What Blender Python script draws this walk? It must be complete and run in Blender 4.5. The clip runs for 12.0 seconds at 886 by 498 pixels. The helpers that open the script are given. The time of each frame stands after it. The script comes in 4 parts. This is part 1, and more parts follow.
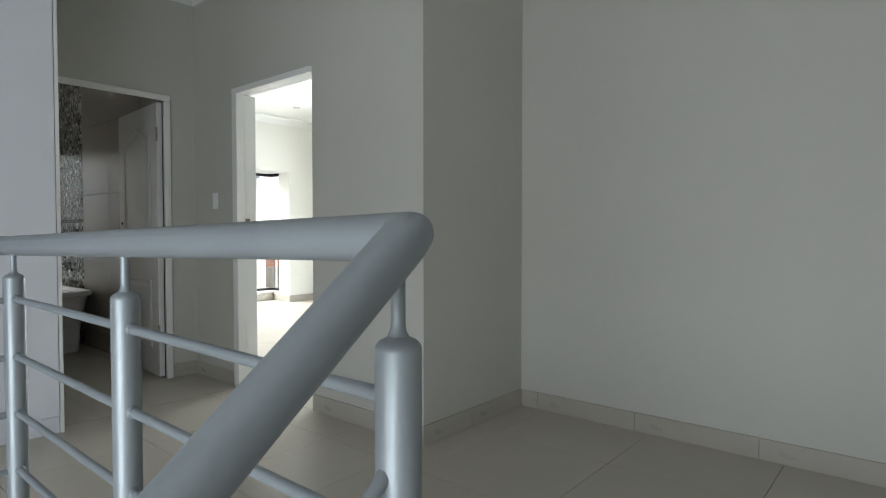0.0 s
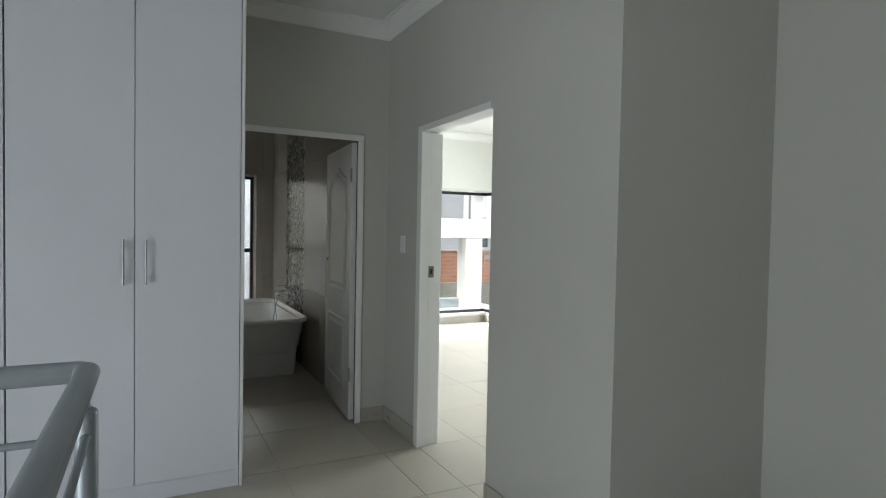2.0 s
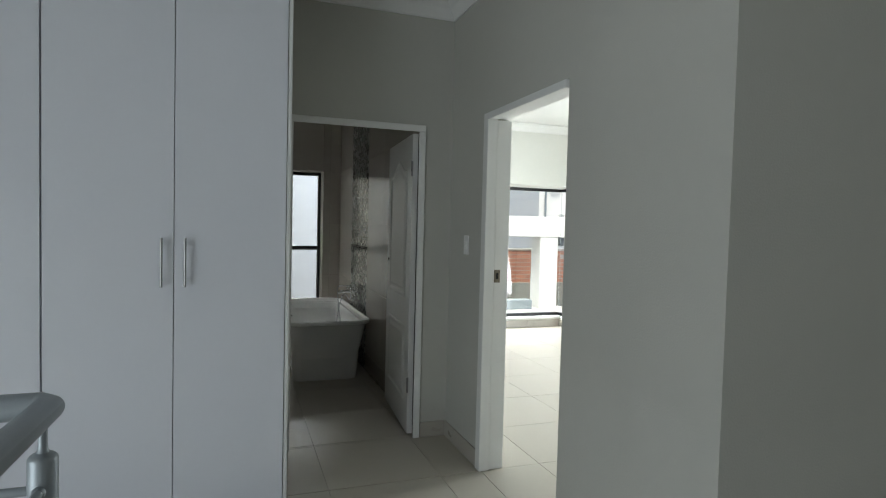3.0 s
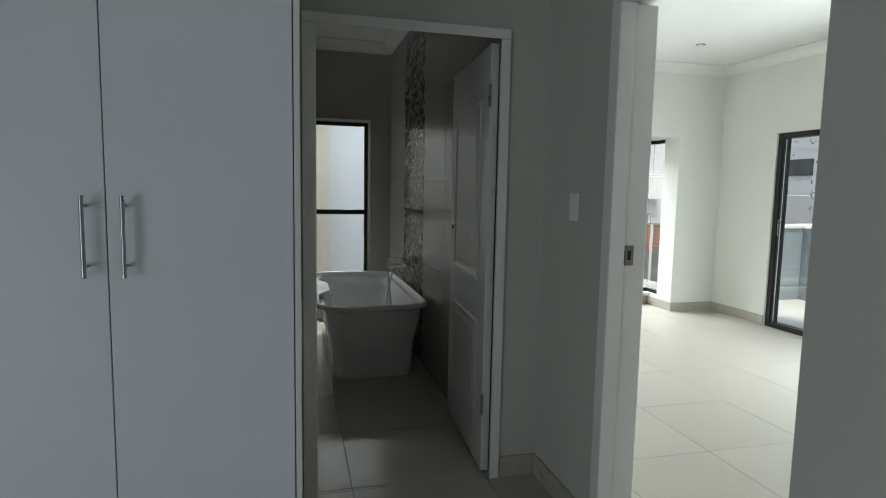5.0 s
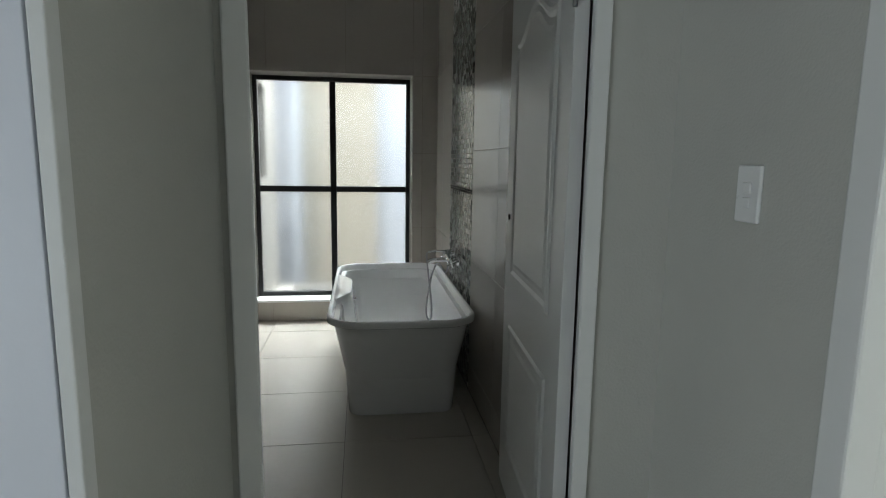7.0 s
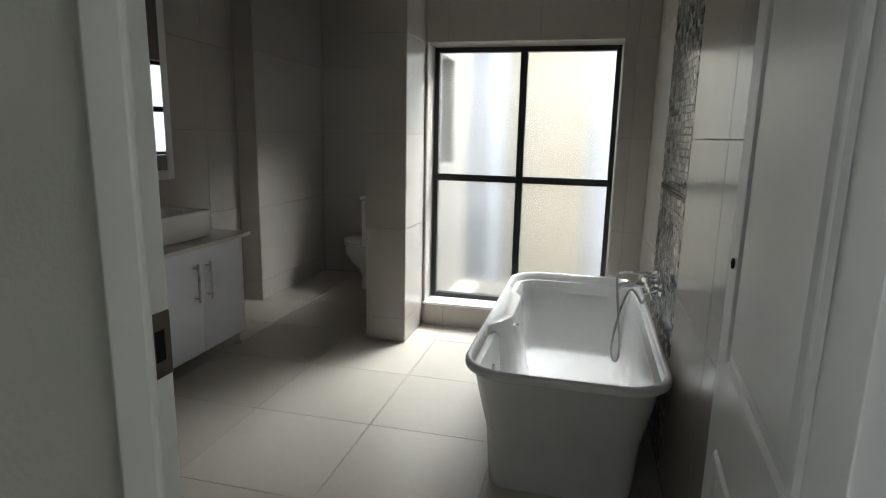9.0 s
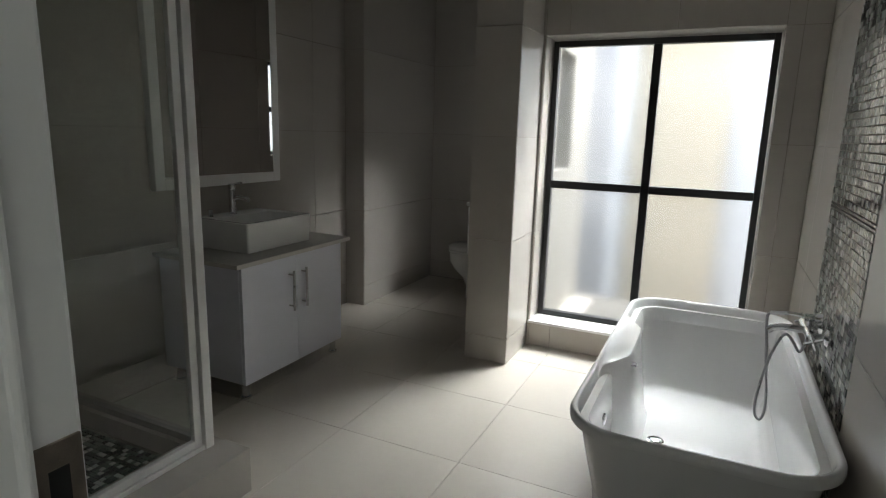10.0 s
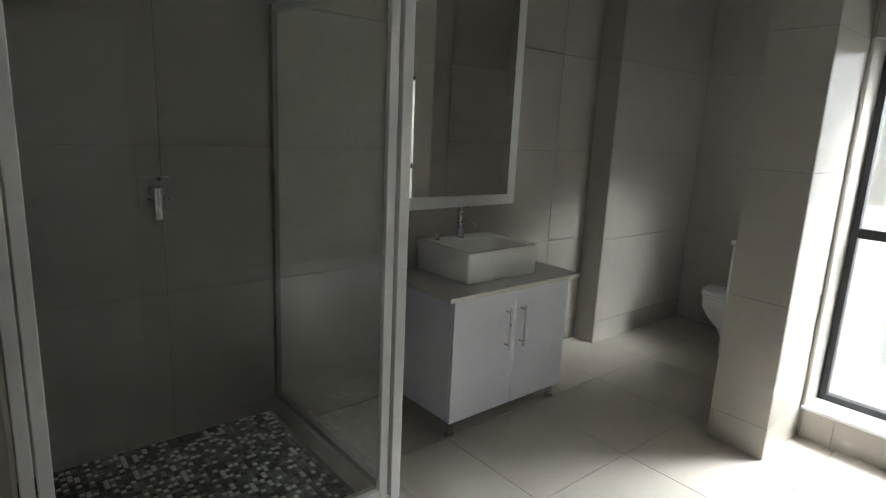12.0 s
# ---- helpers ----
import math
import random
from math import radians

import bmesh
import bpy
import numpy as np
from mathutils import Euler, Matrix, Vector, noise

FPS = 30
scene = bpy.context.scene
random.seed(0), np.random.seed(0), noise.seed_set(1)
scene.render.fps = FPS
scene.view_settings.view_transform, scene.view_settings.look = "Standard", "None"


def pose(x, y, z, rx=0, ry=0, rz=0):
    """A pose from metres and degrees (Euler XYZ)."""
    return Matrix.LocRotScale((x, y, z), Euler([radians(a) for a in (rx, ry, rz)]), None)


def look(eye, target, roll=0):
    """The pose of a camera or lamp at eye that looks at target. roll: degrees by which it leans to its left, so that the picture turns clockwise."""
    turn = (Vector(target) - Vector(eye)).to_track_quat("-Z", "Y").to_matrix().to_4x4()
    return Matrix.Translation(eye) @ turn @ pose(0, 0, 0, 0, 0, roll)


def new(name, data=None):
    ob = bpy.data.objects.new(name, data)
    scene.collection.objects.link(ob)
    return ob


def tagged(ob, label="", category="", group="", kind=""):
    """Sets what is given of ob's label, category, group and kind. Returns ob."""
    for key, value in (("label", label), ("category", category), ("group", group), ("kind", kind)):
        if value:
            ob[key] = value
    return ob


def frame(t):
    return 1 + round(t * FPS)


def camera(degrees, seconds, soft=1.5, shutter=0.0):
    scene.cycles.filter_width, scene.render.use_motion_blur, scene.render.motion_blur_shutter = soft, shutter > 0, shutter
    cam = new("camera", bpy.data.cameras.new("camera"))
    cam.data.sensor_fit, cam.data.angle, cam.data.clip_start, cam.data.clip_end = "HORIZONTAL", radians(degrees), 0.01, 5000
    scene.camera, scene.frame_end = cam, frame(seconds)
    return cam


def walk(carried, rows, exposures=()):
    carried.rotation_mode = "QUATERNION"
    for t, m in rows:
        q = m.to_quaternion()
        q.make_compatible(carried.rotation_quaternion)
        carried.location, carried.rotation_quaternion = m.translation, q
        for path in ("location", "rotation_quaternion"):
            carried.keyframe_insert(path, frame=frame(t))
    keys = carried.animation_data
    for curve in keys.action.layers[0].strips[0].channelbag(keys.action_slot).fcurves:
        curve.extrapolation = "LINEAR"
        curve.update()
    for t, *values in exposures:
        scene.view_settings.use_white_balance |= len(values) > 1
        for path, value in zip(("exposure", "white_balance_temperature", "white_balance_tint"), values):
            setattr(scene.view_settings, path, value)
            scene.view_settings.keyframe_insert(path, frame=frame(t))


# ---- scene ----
cam = camera(75.1, 12.0, soft=1.1)
PATH = [
    (0, (0.1, -0.177, 1.068), (1.626, 1.113, 1.01), -0.0),
    (0.5, (0.246, -0.123, 1.182), (1.651, 1.300, 1.117), 0.1),
    (1, (0.379, -0.027, 1.238), (1.616, 1.544, 1.178), 0.5),
    (1.5, (0.524, 0.046, 1.352), (1.585, 1.741, 1.286), 0.9),
    (2, (0.669, 0.132, 1.391), (1.581, 1.911, 1.328), 1.1),
    (2.5, (0.783, 0.263, 1.408), (1.557, 2.106, 1.346), 1.3),
    (4.5, (1.08, 1.279, 1.363), (1.61, 3.201, 1.202), 1.2),
    (5, (1.109, 1.596, 1.354), (1.606, 3.522, 1.148), 1.1),
    (5.5, (1.182, 1.902, 1.345), (1.648, 3.833, 1.112), 1.0),
    (6, (1.247, 2.187, 1.344), (1.674, 4.123, 1.086), 1.0),
    (6.5, (1.339, 2.448, 1.343), (1.713, 4.393, 1.065), 0.9),
    (8.5, (1.667, 3.291, 1.396), (1.413, 5.239, 1.022), 1.0),
    (9, (1.686, 3.499, 1.404), (1.215, 5.404, 1.018), 1.2),
    (9.5, (1.649, 3.697, 1.417), (1.0, 5.545, 1.015), 1.5),
    (10, (1.626, 3.833, 1.426), (0.788, 5.605, 1.029), 1.6),
    (10.5, (1.565, 3.964, 1.458), (0.535, 5.629, 1.053), 2.0),
    (11, (1.549, 4.066, 1.485), (0.322, 5.589, 1.069), 2.2),
    (11.5, (1.495, 4.158, 1.508), (0.136, 5.564, 1.089), 2.4),
    (12, (1.464, 4.206, 1.543), (-0.032, 5.465, 1.123), 2.7),
]
EXPOSURES = [(0, 2.38, 6650, 8), (1, 2.25, 6650, 8), (2.5, 2.12, 6600, 6), (5, 1.6, 6450, 4), (5.5, 1.5, 6400, 4), (6.5, 2.1, 6350, 5), (8.5, 2.8, 6500, 6), (9, 2.8, 6600, 8), (10, 2.75, 6600, 9), (11, 2.95, 6600, 9), (12, 3.65, 6500, 9)]
walk(cam, [(t, look(eye, target, roll)) for t, eye, target, roll in PATH], EXPOSURES)

# ---- world, sun, lights ----
world = bpy.data.worlds.new("world")
scene.world = world
world.use_nodes = True
wn = world.node_tree.nodes
sky = wn.new("ShaderNodeTexSky")
sky.sky_type = "NISHITA"
sky.sun_disc = False
sky.sun_elevation = radians(63)
sky.sun_rotation = radians(194)
sky.air_density, sky.dust_density, sky.ozone_density = 1.0, 3.0, 1.0
wn["Background"].inputs[1].default_value = 0.07
world.node_tree.links.new(sky.outputs[0], wn["Background"].inputs[0])

sun_data = bpy.data.lights.new("sun", "SUN")
sun_data.energy, sun_data.angle, sun_data.color = 0.7, radians(4), (1.0, 0.95, 0.88)
sun = new("sun", sun_data)
sun.matrix_world = look((0, 0, 12), (1.2, 4.9, 2.0))


def window_lamp(name, place, target, w, h, power, color):
    d = bpy.data.lights.new(name, "AREA")
    d.shape, d.size, d.size_y, d.energy, d.color = "RECTANGLE", w, h, power, color
    o = new(name, d)
    o.matrix_world = look(place, target)
    return o


# daylight of the tall stairwell window behind the walk, and of the bedroom's far glazing
window_lamp("stair_window_light", (-2.52, -0.1, 0.25), (0.0, 0.25, -0.9), 2.2, 2.5, 23, (0.84, 0.92, 1.0))
window_lamp("terrace_door_light", (5.855, 4.5, 1.0), (3.5, 4.6, 0.6), 1.0, 1.85, 34, (0.88, 0.95, 1.0))
# lamp added outdoors above the window, in place of sky, to brighten the bathroom
window_lamp("bathroom_sky_fill", (2.8, 10.2, 4.8), (0.6, 6.9, 0.4), 5.0, 2.5, 272, (0.93, 0.97, 1.0))
window_lamp("toilet_window_light", (0.432, 8.25, 1.60), (-0.9, 8.22, 1.3), 0.38, 0.80, 0.06, (0.88, 0.95, 1.0))


# ---- materials ----
def material(name, color, rough=0.5, metal=0.0, vary=0.06, scale=6.0, bump=0.0, bump_scale=80.0, spec=0.5,
             transmission=0.0, ior=1.45, coat=0.0, island="", stretch=(1, 1, 1)):
    m = bpy.data.materials.new(name)
    m.use_nodes = True
    t = m.node_tree
    b = t.nodes["Principled BSDF"]
    b.inputs["Roughness"].default_value = rough
    b.inputs["Metallic"].default_value = metal
    b.inputs["Specular IOR Level"].default_value = spec
    b.inputs["Transmission Weight"].default_value = transmission
    b.inputs["IOR"].default_value = ior
    b.inputs["Coat Weight"].default_value = coat
    b.inputs["Coat Roughness"].default_value = 0.05
    b.inputs["Base Color"].default_value = (*color, 1)
    co = t.nodes.new("ShaderNodeTexCoord")
    mp = t.nodes.new("ShaderNodeMapping")
    mp.inputs["Scale"].default_value = stretch
    t.links.new(co.outputs["Object"], mp.inputs["Vector"])
    if vary:
        big = t.nodes.new("ShaderNodeTexNoise")
        big.inputs["Scale"].default_value = scale
        big.inputs["Detail"].default_value = 6
        fine = t.nodes.new("ShaderNodeTexNoise")
        fine.inputs["Scale"].default_value = scale * 14
        fine.inputs["Detail"].default_value = 3
        for n in (big, fine):
            t.links.new(mp.outputs[0], n.inputs["Vector"])
        add = t.nodes.new("ShaderNodeMath")
        add.operation = "MULTIPLY_ADD"
        add.inputs[1].default_value = 0.45
        t.links.new(fine.outputs[0], add.inputs[0])
        t.links.new(big.outputs[0], add.inputs[2])
        src = add.outputs[0]
        if island:
            node = t.nodes.new("ShaderNodeObjectInfo" if island == "object" else "ShaderNodeNewGeometry")
            mix = t.nodes.new("ShaderNodeMath")
            mix.operation = "MULTIPLY_ADD"
            mix.inputs[1].default_value = 0.5
            t.links.new(node.outputs["Random" if island == "object" else "Random Per Island"], mix.inputs[0])
            t.links.new(src, mix.inputs[2])
            src = mix.outputs[0]
        span = t.nodes.new("ShaderNodeMapRange")
        span.inputs[1].default_value, span.inputs[2].default_value = 0.35, 1.25 if island else 1.0
        span.inputs[3].default_value, span.inputs[4].default_value = 1 - vary, 1 + vary
        t.links.new(src, span.inputs[0])
        mul = t.nodes.new("ShaderNodeVectorMath")
        mul.operation = "SCALE"
        mul.inputs[0].default_value = color
        t.links.new(span.outputs[0], mul.inputs["Scale"])
        t.links.new(mul.outputs[0], b.inputs["Base Color"])
        r = t.nodes.new("ShaderNodeMapRange")
        r.inputs[1].default_value, r.inputs[2].default_value = 0.3, 0.7
        r.inputs[3].default_value, r.inputs[4].default_value = rough * 0.85, min(1, rough * 1.15)
        t.links.new(big.outputs[0], r.inputs[0])
        t.links.new(r.outputs[0], b.inputs["Roughness"])
    if bump:
        n = t.nodes.new("ShaderNodeTexNoise")
        n.inputs["Scale"].default_value = bump_scale
        n.inputs["Detail"].default_value = 4
        t.links.new(mp.outputs[0], n.inputs["Vector"])
        bp = t.nodes.new("ShaderNodeBump")
        bp.inputs["Strength"].default_value = bump
        bp.inputs["Distance"].default_value = 0.004
        t.links.new(n.outputs[0], bp.inputs["Height"])
        t.links.new(bp.outputs[0], b.inputs["Normal"])
    return m


def chip_material(name, ramp, source, rough=0.15):
    """Glazed mosaic chips whose colour is picked chip by chip from a row of glaze colours."""
    m = bpy.data.materials.new(name)
    m.use_nodes = True
    t = m.node_tree
    b = t.nodes["Principled BSDF"]
    b.inputs["Roughness"].default_value = rough
    node = t.nodes.new("ShaderNodeObjectInfo" if source == "object" else "ShaderNodeNewGeometry")
    cr = t.nodes.new("ShaderNodeValToRGB")
    cr.color_ramp.interpolation = "CONSTANT"
    e = cr.color_ramp.elements
    e[0].position, e[0].color = 0.0, (*ramp[0], 1)
    e[1].position, e[1].color = 1 / len(ramp), (*ramp[1], 1)
    for i, c in enumerate(ramp[2:], 2):
        x = e.new(i / len(ramp))
        x.color = (*c, 1)
    t.links.new(node.outputs["Random" if source == "object" else "Random Per Island"], cr.inputs[0])
    t.links.new(cr.outputs[0], b.inputs["Base Color"])
    return m


M_WALL = material("grey wall paint", (0.50, 0.495, 0.46), 0.55, vary=0.03, scale=1.3, bump=0.25, bump_scale=140)
M_BED_WALL = material("cream wall paint", (0.70, 0.70, 0.66), 0.55, vary=0.03, scale=1.3, bump=0.25, bump_scale=140)
M_CEIL = material("ceiling paint", (0.74, 0.74, 0.73), 0.7, vary=0.02, scale=2, bump=0.1)
M_TRIM = material("white gloss enamel", (0.74, 0.74, 0.73), 0.38, vary=0.02, scale=4, bump=0.015, bump_scale=150)
M_MELAMINE = material("white melamine board", (0.74, 0.755, 0.82), 0.35, vary=0.02, scale=3, bump=0.05, bump_scale=200)
M_EDGE = material("dark board joint", (0.05, 0.05, 0.055), 0.7, vary=0.1)
M_TILE = material("beige porcelain floor tile", (0.46, 0.425, 0.37), 0.33, vary=0.05, scale=2.5, bump=0.02, bump_scale=30, island="object")
M_GROUT = material("dark grey grout", (0.13, 0.12, 0.105), 0.9, vary=0.15, scale=20, bump=0.3)
M_WTILE = material("beige ceramic wall tile", (0.42, 0.39, 0.35), 0.22, vary=0.04, scale=2.0, bump=0.02, bump_scale=25, island="object")
M_WGROUT = material("beige wall grout", (0.27, 0.25, 0.22), 0.9, vary=0.1, scale=20)
M_SKIRT = material("beige skirting tile", (0.40, 0.37, 0.33), 0.3, vary=0.06, scale=4, island="object")
M_RAIL = material("silver metallic paint", (0.30, 0.33, 0.355), 0.42, metal=0.42, vary=0.05, scale=8, bump=0.08, bump_scale=90)
M_CHROME = material("chrome", (0.72, 0.73, 0.74), 0.08, metal=1.0, vary=0.03, scale=20)
M_STEEL = material("brushed steel", (0.36, 0.36, 0.37), 0.30, metal=1.0, vary=0.06, scale=30)
M_BRASS = material("worn steel latch plate", (0.20, 0.17, 0.14), 0.45, metal=0.8, vary=0.3, scale=60)
M_BLACK = material("black aluminium", (0.014, 0.015, 0.017), 0.38, vary=0.1, scale=10)
# near-black stands in for the shade inside holes; nothing is cut out
M_HOLE = material("painted hole shade", (0.01, 0.01, 0.01), 0.9, vary=0.1)
M_WHITE_AL = material("white powder coated aluminium", (0.72, 0.72, 0.70), 0.35, vary=0.03, scale=10)
# grey aluminium whose darkness holds the shade on the wall-side shower channels
M_CHANNEL = material("shaded grey aluminium", (0.20, 0.195, 0.18), 0.5, metal=0.3, vary=0.06, scale=10)
M_ACRYLIC = material("white acrylic", (0.80, 0.80, 0.79), 0.06, vary=0.015, scale=4, coat=0.4)
M_CERAMIC = material("white glazed ceramic", (0.78, 0.78, 0.76), 0.1, vary=0.015, scale=6, coat=0.4)
M_QUARTZ = material("off white quartz top", (0.62, 0.61, 0.58), 0.18, vary=0.05, scale=40)
M_MIRROR = material("mirror silver", (0.9, 0.9, 0.9), 0.0, metal=1.0, vary=0)
M_GLASS = material("clear glass", (0.97, 0.99, 0.98), 0.0, vary=0, transmission=1.0, ior=1.45)
M_SHOWER = material("shower glass", (0.93, 0.97, 0.95), 0.02, vary=0, transmission=1.0, ior=1.45)
M_FROST = material("frosted glass", (0.96, 0.97, 0.97), 0.25, vary=0, transmission=1.0, ior=1.25)
fr = M_FROST.node_tree
fr_diffuse = fr.nodes.new("ShaderNodeBsdfTranslucent")
fr_diffuse.inputs[0].default_value = (0.93, 0.95, 0.96, 1)
fr_mix = fr.nodes.new("ShaderNodeMixShader")
fr_mix.inputs[0].default_value = 0.022
fr.links.new(fr.nodes["Principled BSDF"].outputs[0], fr_mix.inputs[1])
fr.links.new(fr_diffuse.outputs[0], fr_mix.inputs[2])
fr.links.new(fr_mix.outputs[0], fr.nodes["Material Output"].inputs[0])
M_PLASTIC = material("white switch plastic", (0.75, 0.75, 0.74), 0.3, vary=0.02, scale=10)
M_RED = material("red mark", (0.5, 0.03, 0.03), 0.4, vary=0.05)
M_PLASTER = material("white exterior plaster", (0.78, 0.77, 0.74), 0.85, vary=0.05, scale=1.2, bump=0.3, bump_scale=50)
# cream and pale plaster darkened in colour so the frosted panes look less bright
M_CREAM = material("dimmed cream plaster", (0.22, 0.198, 0.155), 0.85, vary=0.06, scale=1.0, bump=0.3, bump_scale=50)
M_PALE = material("dimmed white plaster", (0.27, 0.285, 0.31), 0.85, vary=0.08, scale=0.8, bump=0.3, bump_scale=50)
# grey blue carries the parapet's shade; the kerb and pipe parts share it
M_SHADEGREY = material("grey blue paint and parapet shade", (0.26, 0.30, 0.32), 0.7, vary=0.06, scale=1.5)
M_BRICK = material("red face brick", (0.33, 0.14, 0.085), 0.85, vary=0.35, scale=5, bump=0.4, bump_scale=60, island="geo")
M_STONE = material("grey rubble stone", (0.20, 0.19, 0.16), 0.9, vary=0.35, scale=4, bump=0.5, bump_scale=12)
M_MORTAR = material("brick mortar", (0.36, 0.33, 0.29), 0.95, vary=0.1, scale=10)
M_GROUND = material("dry garden ground", (0.16, 0.14, 0.10), 0.95, vary=0.3, scale=0.6, bump=0.5, bump_scale=10)
M_LEAF = material("olive leaf", (0.12, 0.14, 0.08), 0.6, vary=0.3, scale=3, island="geo")
M_TIMBER = material("weathered timber", (0.42, 0.36, 0.27), 0.8, vary=0.15, scale=6, bump=0.2)
M_BARK = material("bark", (0.14, 0.11, 0.085), 0.9, vary=0.2, scale=8, bump=0.5)
M_TERRACE = material("pale terrace tile", (0.62, 0.60, 0.55), 0.5, vary=0.05, scale=2)
M_WINDARK = material("dark window glass", (0.05, 0.06, 0.07), 0.08, vary=0.1)
GLAZES = [(0.42, 0.43, 0.40), (0.06, 0.075, 0.07), (0.20, 0.21, 0.19), (0.55, 0.54, 0.50), (0.11, 0.13, 0.12), (0.30, 0.30, 0.27), (0.035, 0.04, 0.04), (0.36, 0.38, 0.36)]
SHOWER_GLAZES = [(0.55, 0.57, 0.54), (0.05, 0.06, 0.058), (0.15, 0.18, 0.165), (0.62, 0.62, 0.58), (0.08, 0.10, 0.09), (0.23, 0.26, 0.235), (0.05, 0.052, 0.052), (0.11, 0.13, 0.12)]
M_CHIP = chip_material("mosaic chip", GLAZES, "object")
M_CHIPS = chip_material("mosaic chips", GLAZES, "island")
DARK_GLAZES = [(0.03, 0.03, 0.03), (0.07, 0.075, 0.075), (0.045, 0.05, 0.05), (0.02, 0.022, 0.022)]
M_DARKCHIP = chip_material("dark border chip", DARK_GLAZES, "object")
M_DARKCHIPS = chip_material("dark border chips", DARK_GLAZES, "island")
M_SCHIP = chip_material("shower floor chip", SHOWER_GLAZES, "object")
M_SCHIPS = chip_material("shower floor chips", SHOWER_GLAZES, "island")


# ---- mesh helpers ----
def finish(bm, name, mat, smooth=False):
    bmesh.ops.recalc_face_normals(bm, faces=bm.faces)
    me = bpy.data.meshes.new(name)
    bm.to_mesh(me)
    bm.free()
    me.materials.append(mat)
    if smooth:
        me.shade_smooth()
        me.set_sharp_from_angle(angle=radians(38))
    return me


def part(name, bm, mat, parent=None, label="", smooth=False):
    ob = new(name, finish(bm, name, mat, smooth))
    if parent is not None:
        ob.parent = parent
    if label:
        tagged(ob, label)
    return ob


def thing(name, label, category, place=(0, 0, 0), group="", kind=""):
    ob = new(name)
    ob.empty_display_size = 0.05
    ob.location = place
    return tagged(ob, label, category, group, kind)


def structure(name, bm, mat, label, category):
    return tagged(part(name, bm, mat), label, category, kind="structure")


def box(bm, x0, x1, y0, y1, z0, z1, bevel=0.0, seg=2):
    vs = [bm.verts.new((x, y, z)) for x in (x0, x1) for y in (y0, y1) for z in (z0, z1)]
    fs = [bm.faces.new([vs[i] for i in q]) for q in ((0, 1, 3, 2), (4, 6, 7, 5), (0, 4, 5, 1), (2, 3, 7, 6), (0, 2, 6, 4), (1, 5, 7, 3))]
    if bevel:
        es = {e for f in fs for e in f.edges}
        bmesh.ops.recalc_face_normals(bm, faces=fs)
        bmesh.ops.bevel(bm, geom=list(es), offset=bevel, segments=seg, affect="EDGES", profile=0.5)
    return bm


def boxes(*rows, bevel=0.0):
    bm = bmesh.new()
    for r in rows:
        box(bm, *r, bevel=bevel)
    return bm


def tube(bm, points, r, seg=16, caps=True, squash=1.0):
    """A round tube through the points; corners are mitred."""
    pts = [Vector(p) for p in points]
    rings = []
    up = None
    for i, p in enumerate(pts):
        a = (p - pts[i - 1]).normalized() if i else (pts[1] - p).normalized()
        b = (pts[i + 1] - p).normalized() if i < len(pts) - 1 else a
        d = (a + b).normalized()
        if up is None:
            up = d.orthogonal().normalized()
            if abs(d.z) < 0.9:
                up = (Vector((0, 0, 1)) - d * d.z).normalized()
        up = (up - d * up.dot(d)).normalized()
        side = d.cross(up)
        stretch = 1 / max(0.4, math.sqrt((1 + a.dot(b)) / 2))
        bend = (b - a)
        ring = []
        for k in range(seg):
            an = 2 * math.pi * k / seg
            v = up * math.cos(an) * r + side * math.sin(an) * r * squash
            if bend.length > 1e-4:
                n = (bend - d * bend.dot(d)).normalized()
                v = v + n * v.dot(n) * (stretch - 1)
            ring.append(bm.verts.new(p + v))
        rings.append(ring)
    for r0, r1 in zip(rings, rings[1:]):
        for k in range(seg):
            bm.faces.new((r0[k], r0[(k + 1) % seg], r1[(k + 1) % seg], r1[k]))
    if caps:
        bm.faces.new(rings[0])
        bm.faces.new(rings[-1])
    return bm


def lathe(bm, profile, centre=(0, 0, 0), seg=24, axis="z"):
    """Turned shape: profile rows of radius and height."""
    rings = []
    for r, h in profile:
        ring = []
        for k in range(seg):
            a = 2 * math.pi * k / seg
            p = (r * math.cos(a), r * math.sin(a), h)
            if axis == "x":
                p = (p[2], p[0], p[1])
            elif axis == "y":
                p = (p[0], p[2], p[1])
            ring.append(bm.verts.new(Vector(p) + Vector(centre)))
        rings.append(ring)
    for r0, r1 in zip(rings, rings[1:]):
        for k in range(seg):
            bm.faces.new((r0[k], r0[(k + 1) % seg], r1[(k + 1) % seg], r1[k]))
    bm.faces.new(rings[0])
    bm.faces.new(rings[-1])
    return bm


def round_rect(x0, x1, y0, y1, r, z, n=8):
    pts = []
    for cx, cy, a0 in ((x1 - r, y1 - r, 0), (x0 + r, y1 - r, 90), (x0 + r, y0 + r, 180), (x1 - r, y0 + r, 270)):
        for k in range(n + 1):
            a = radians(a0 + 90 * k / n)
            pts.append((cx + r * math.cos(a), cy + r * math.sin(a), z))
    return pts


def loft(bm, rings, close_first=True, close_last=True):
    vs = [[bm.verts.new(p) for p in ring] for ring in rings]
    n = len(vs[0])
    for a, b in zip(vs, vs[1:]):
        for k in range(n):
            bm.faces.new((a[k], a[(k + 1) % n], b[(k + 1) % n], b[k]))
    if close_first:
        bm.faces.new(vs[0])
    if close_last:
        bm.faces.new(vs[-1])
    return bm


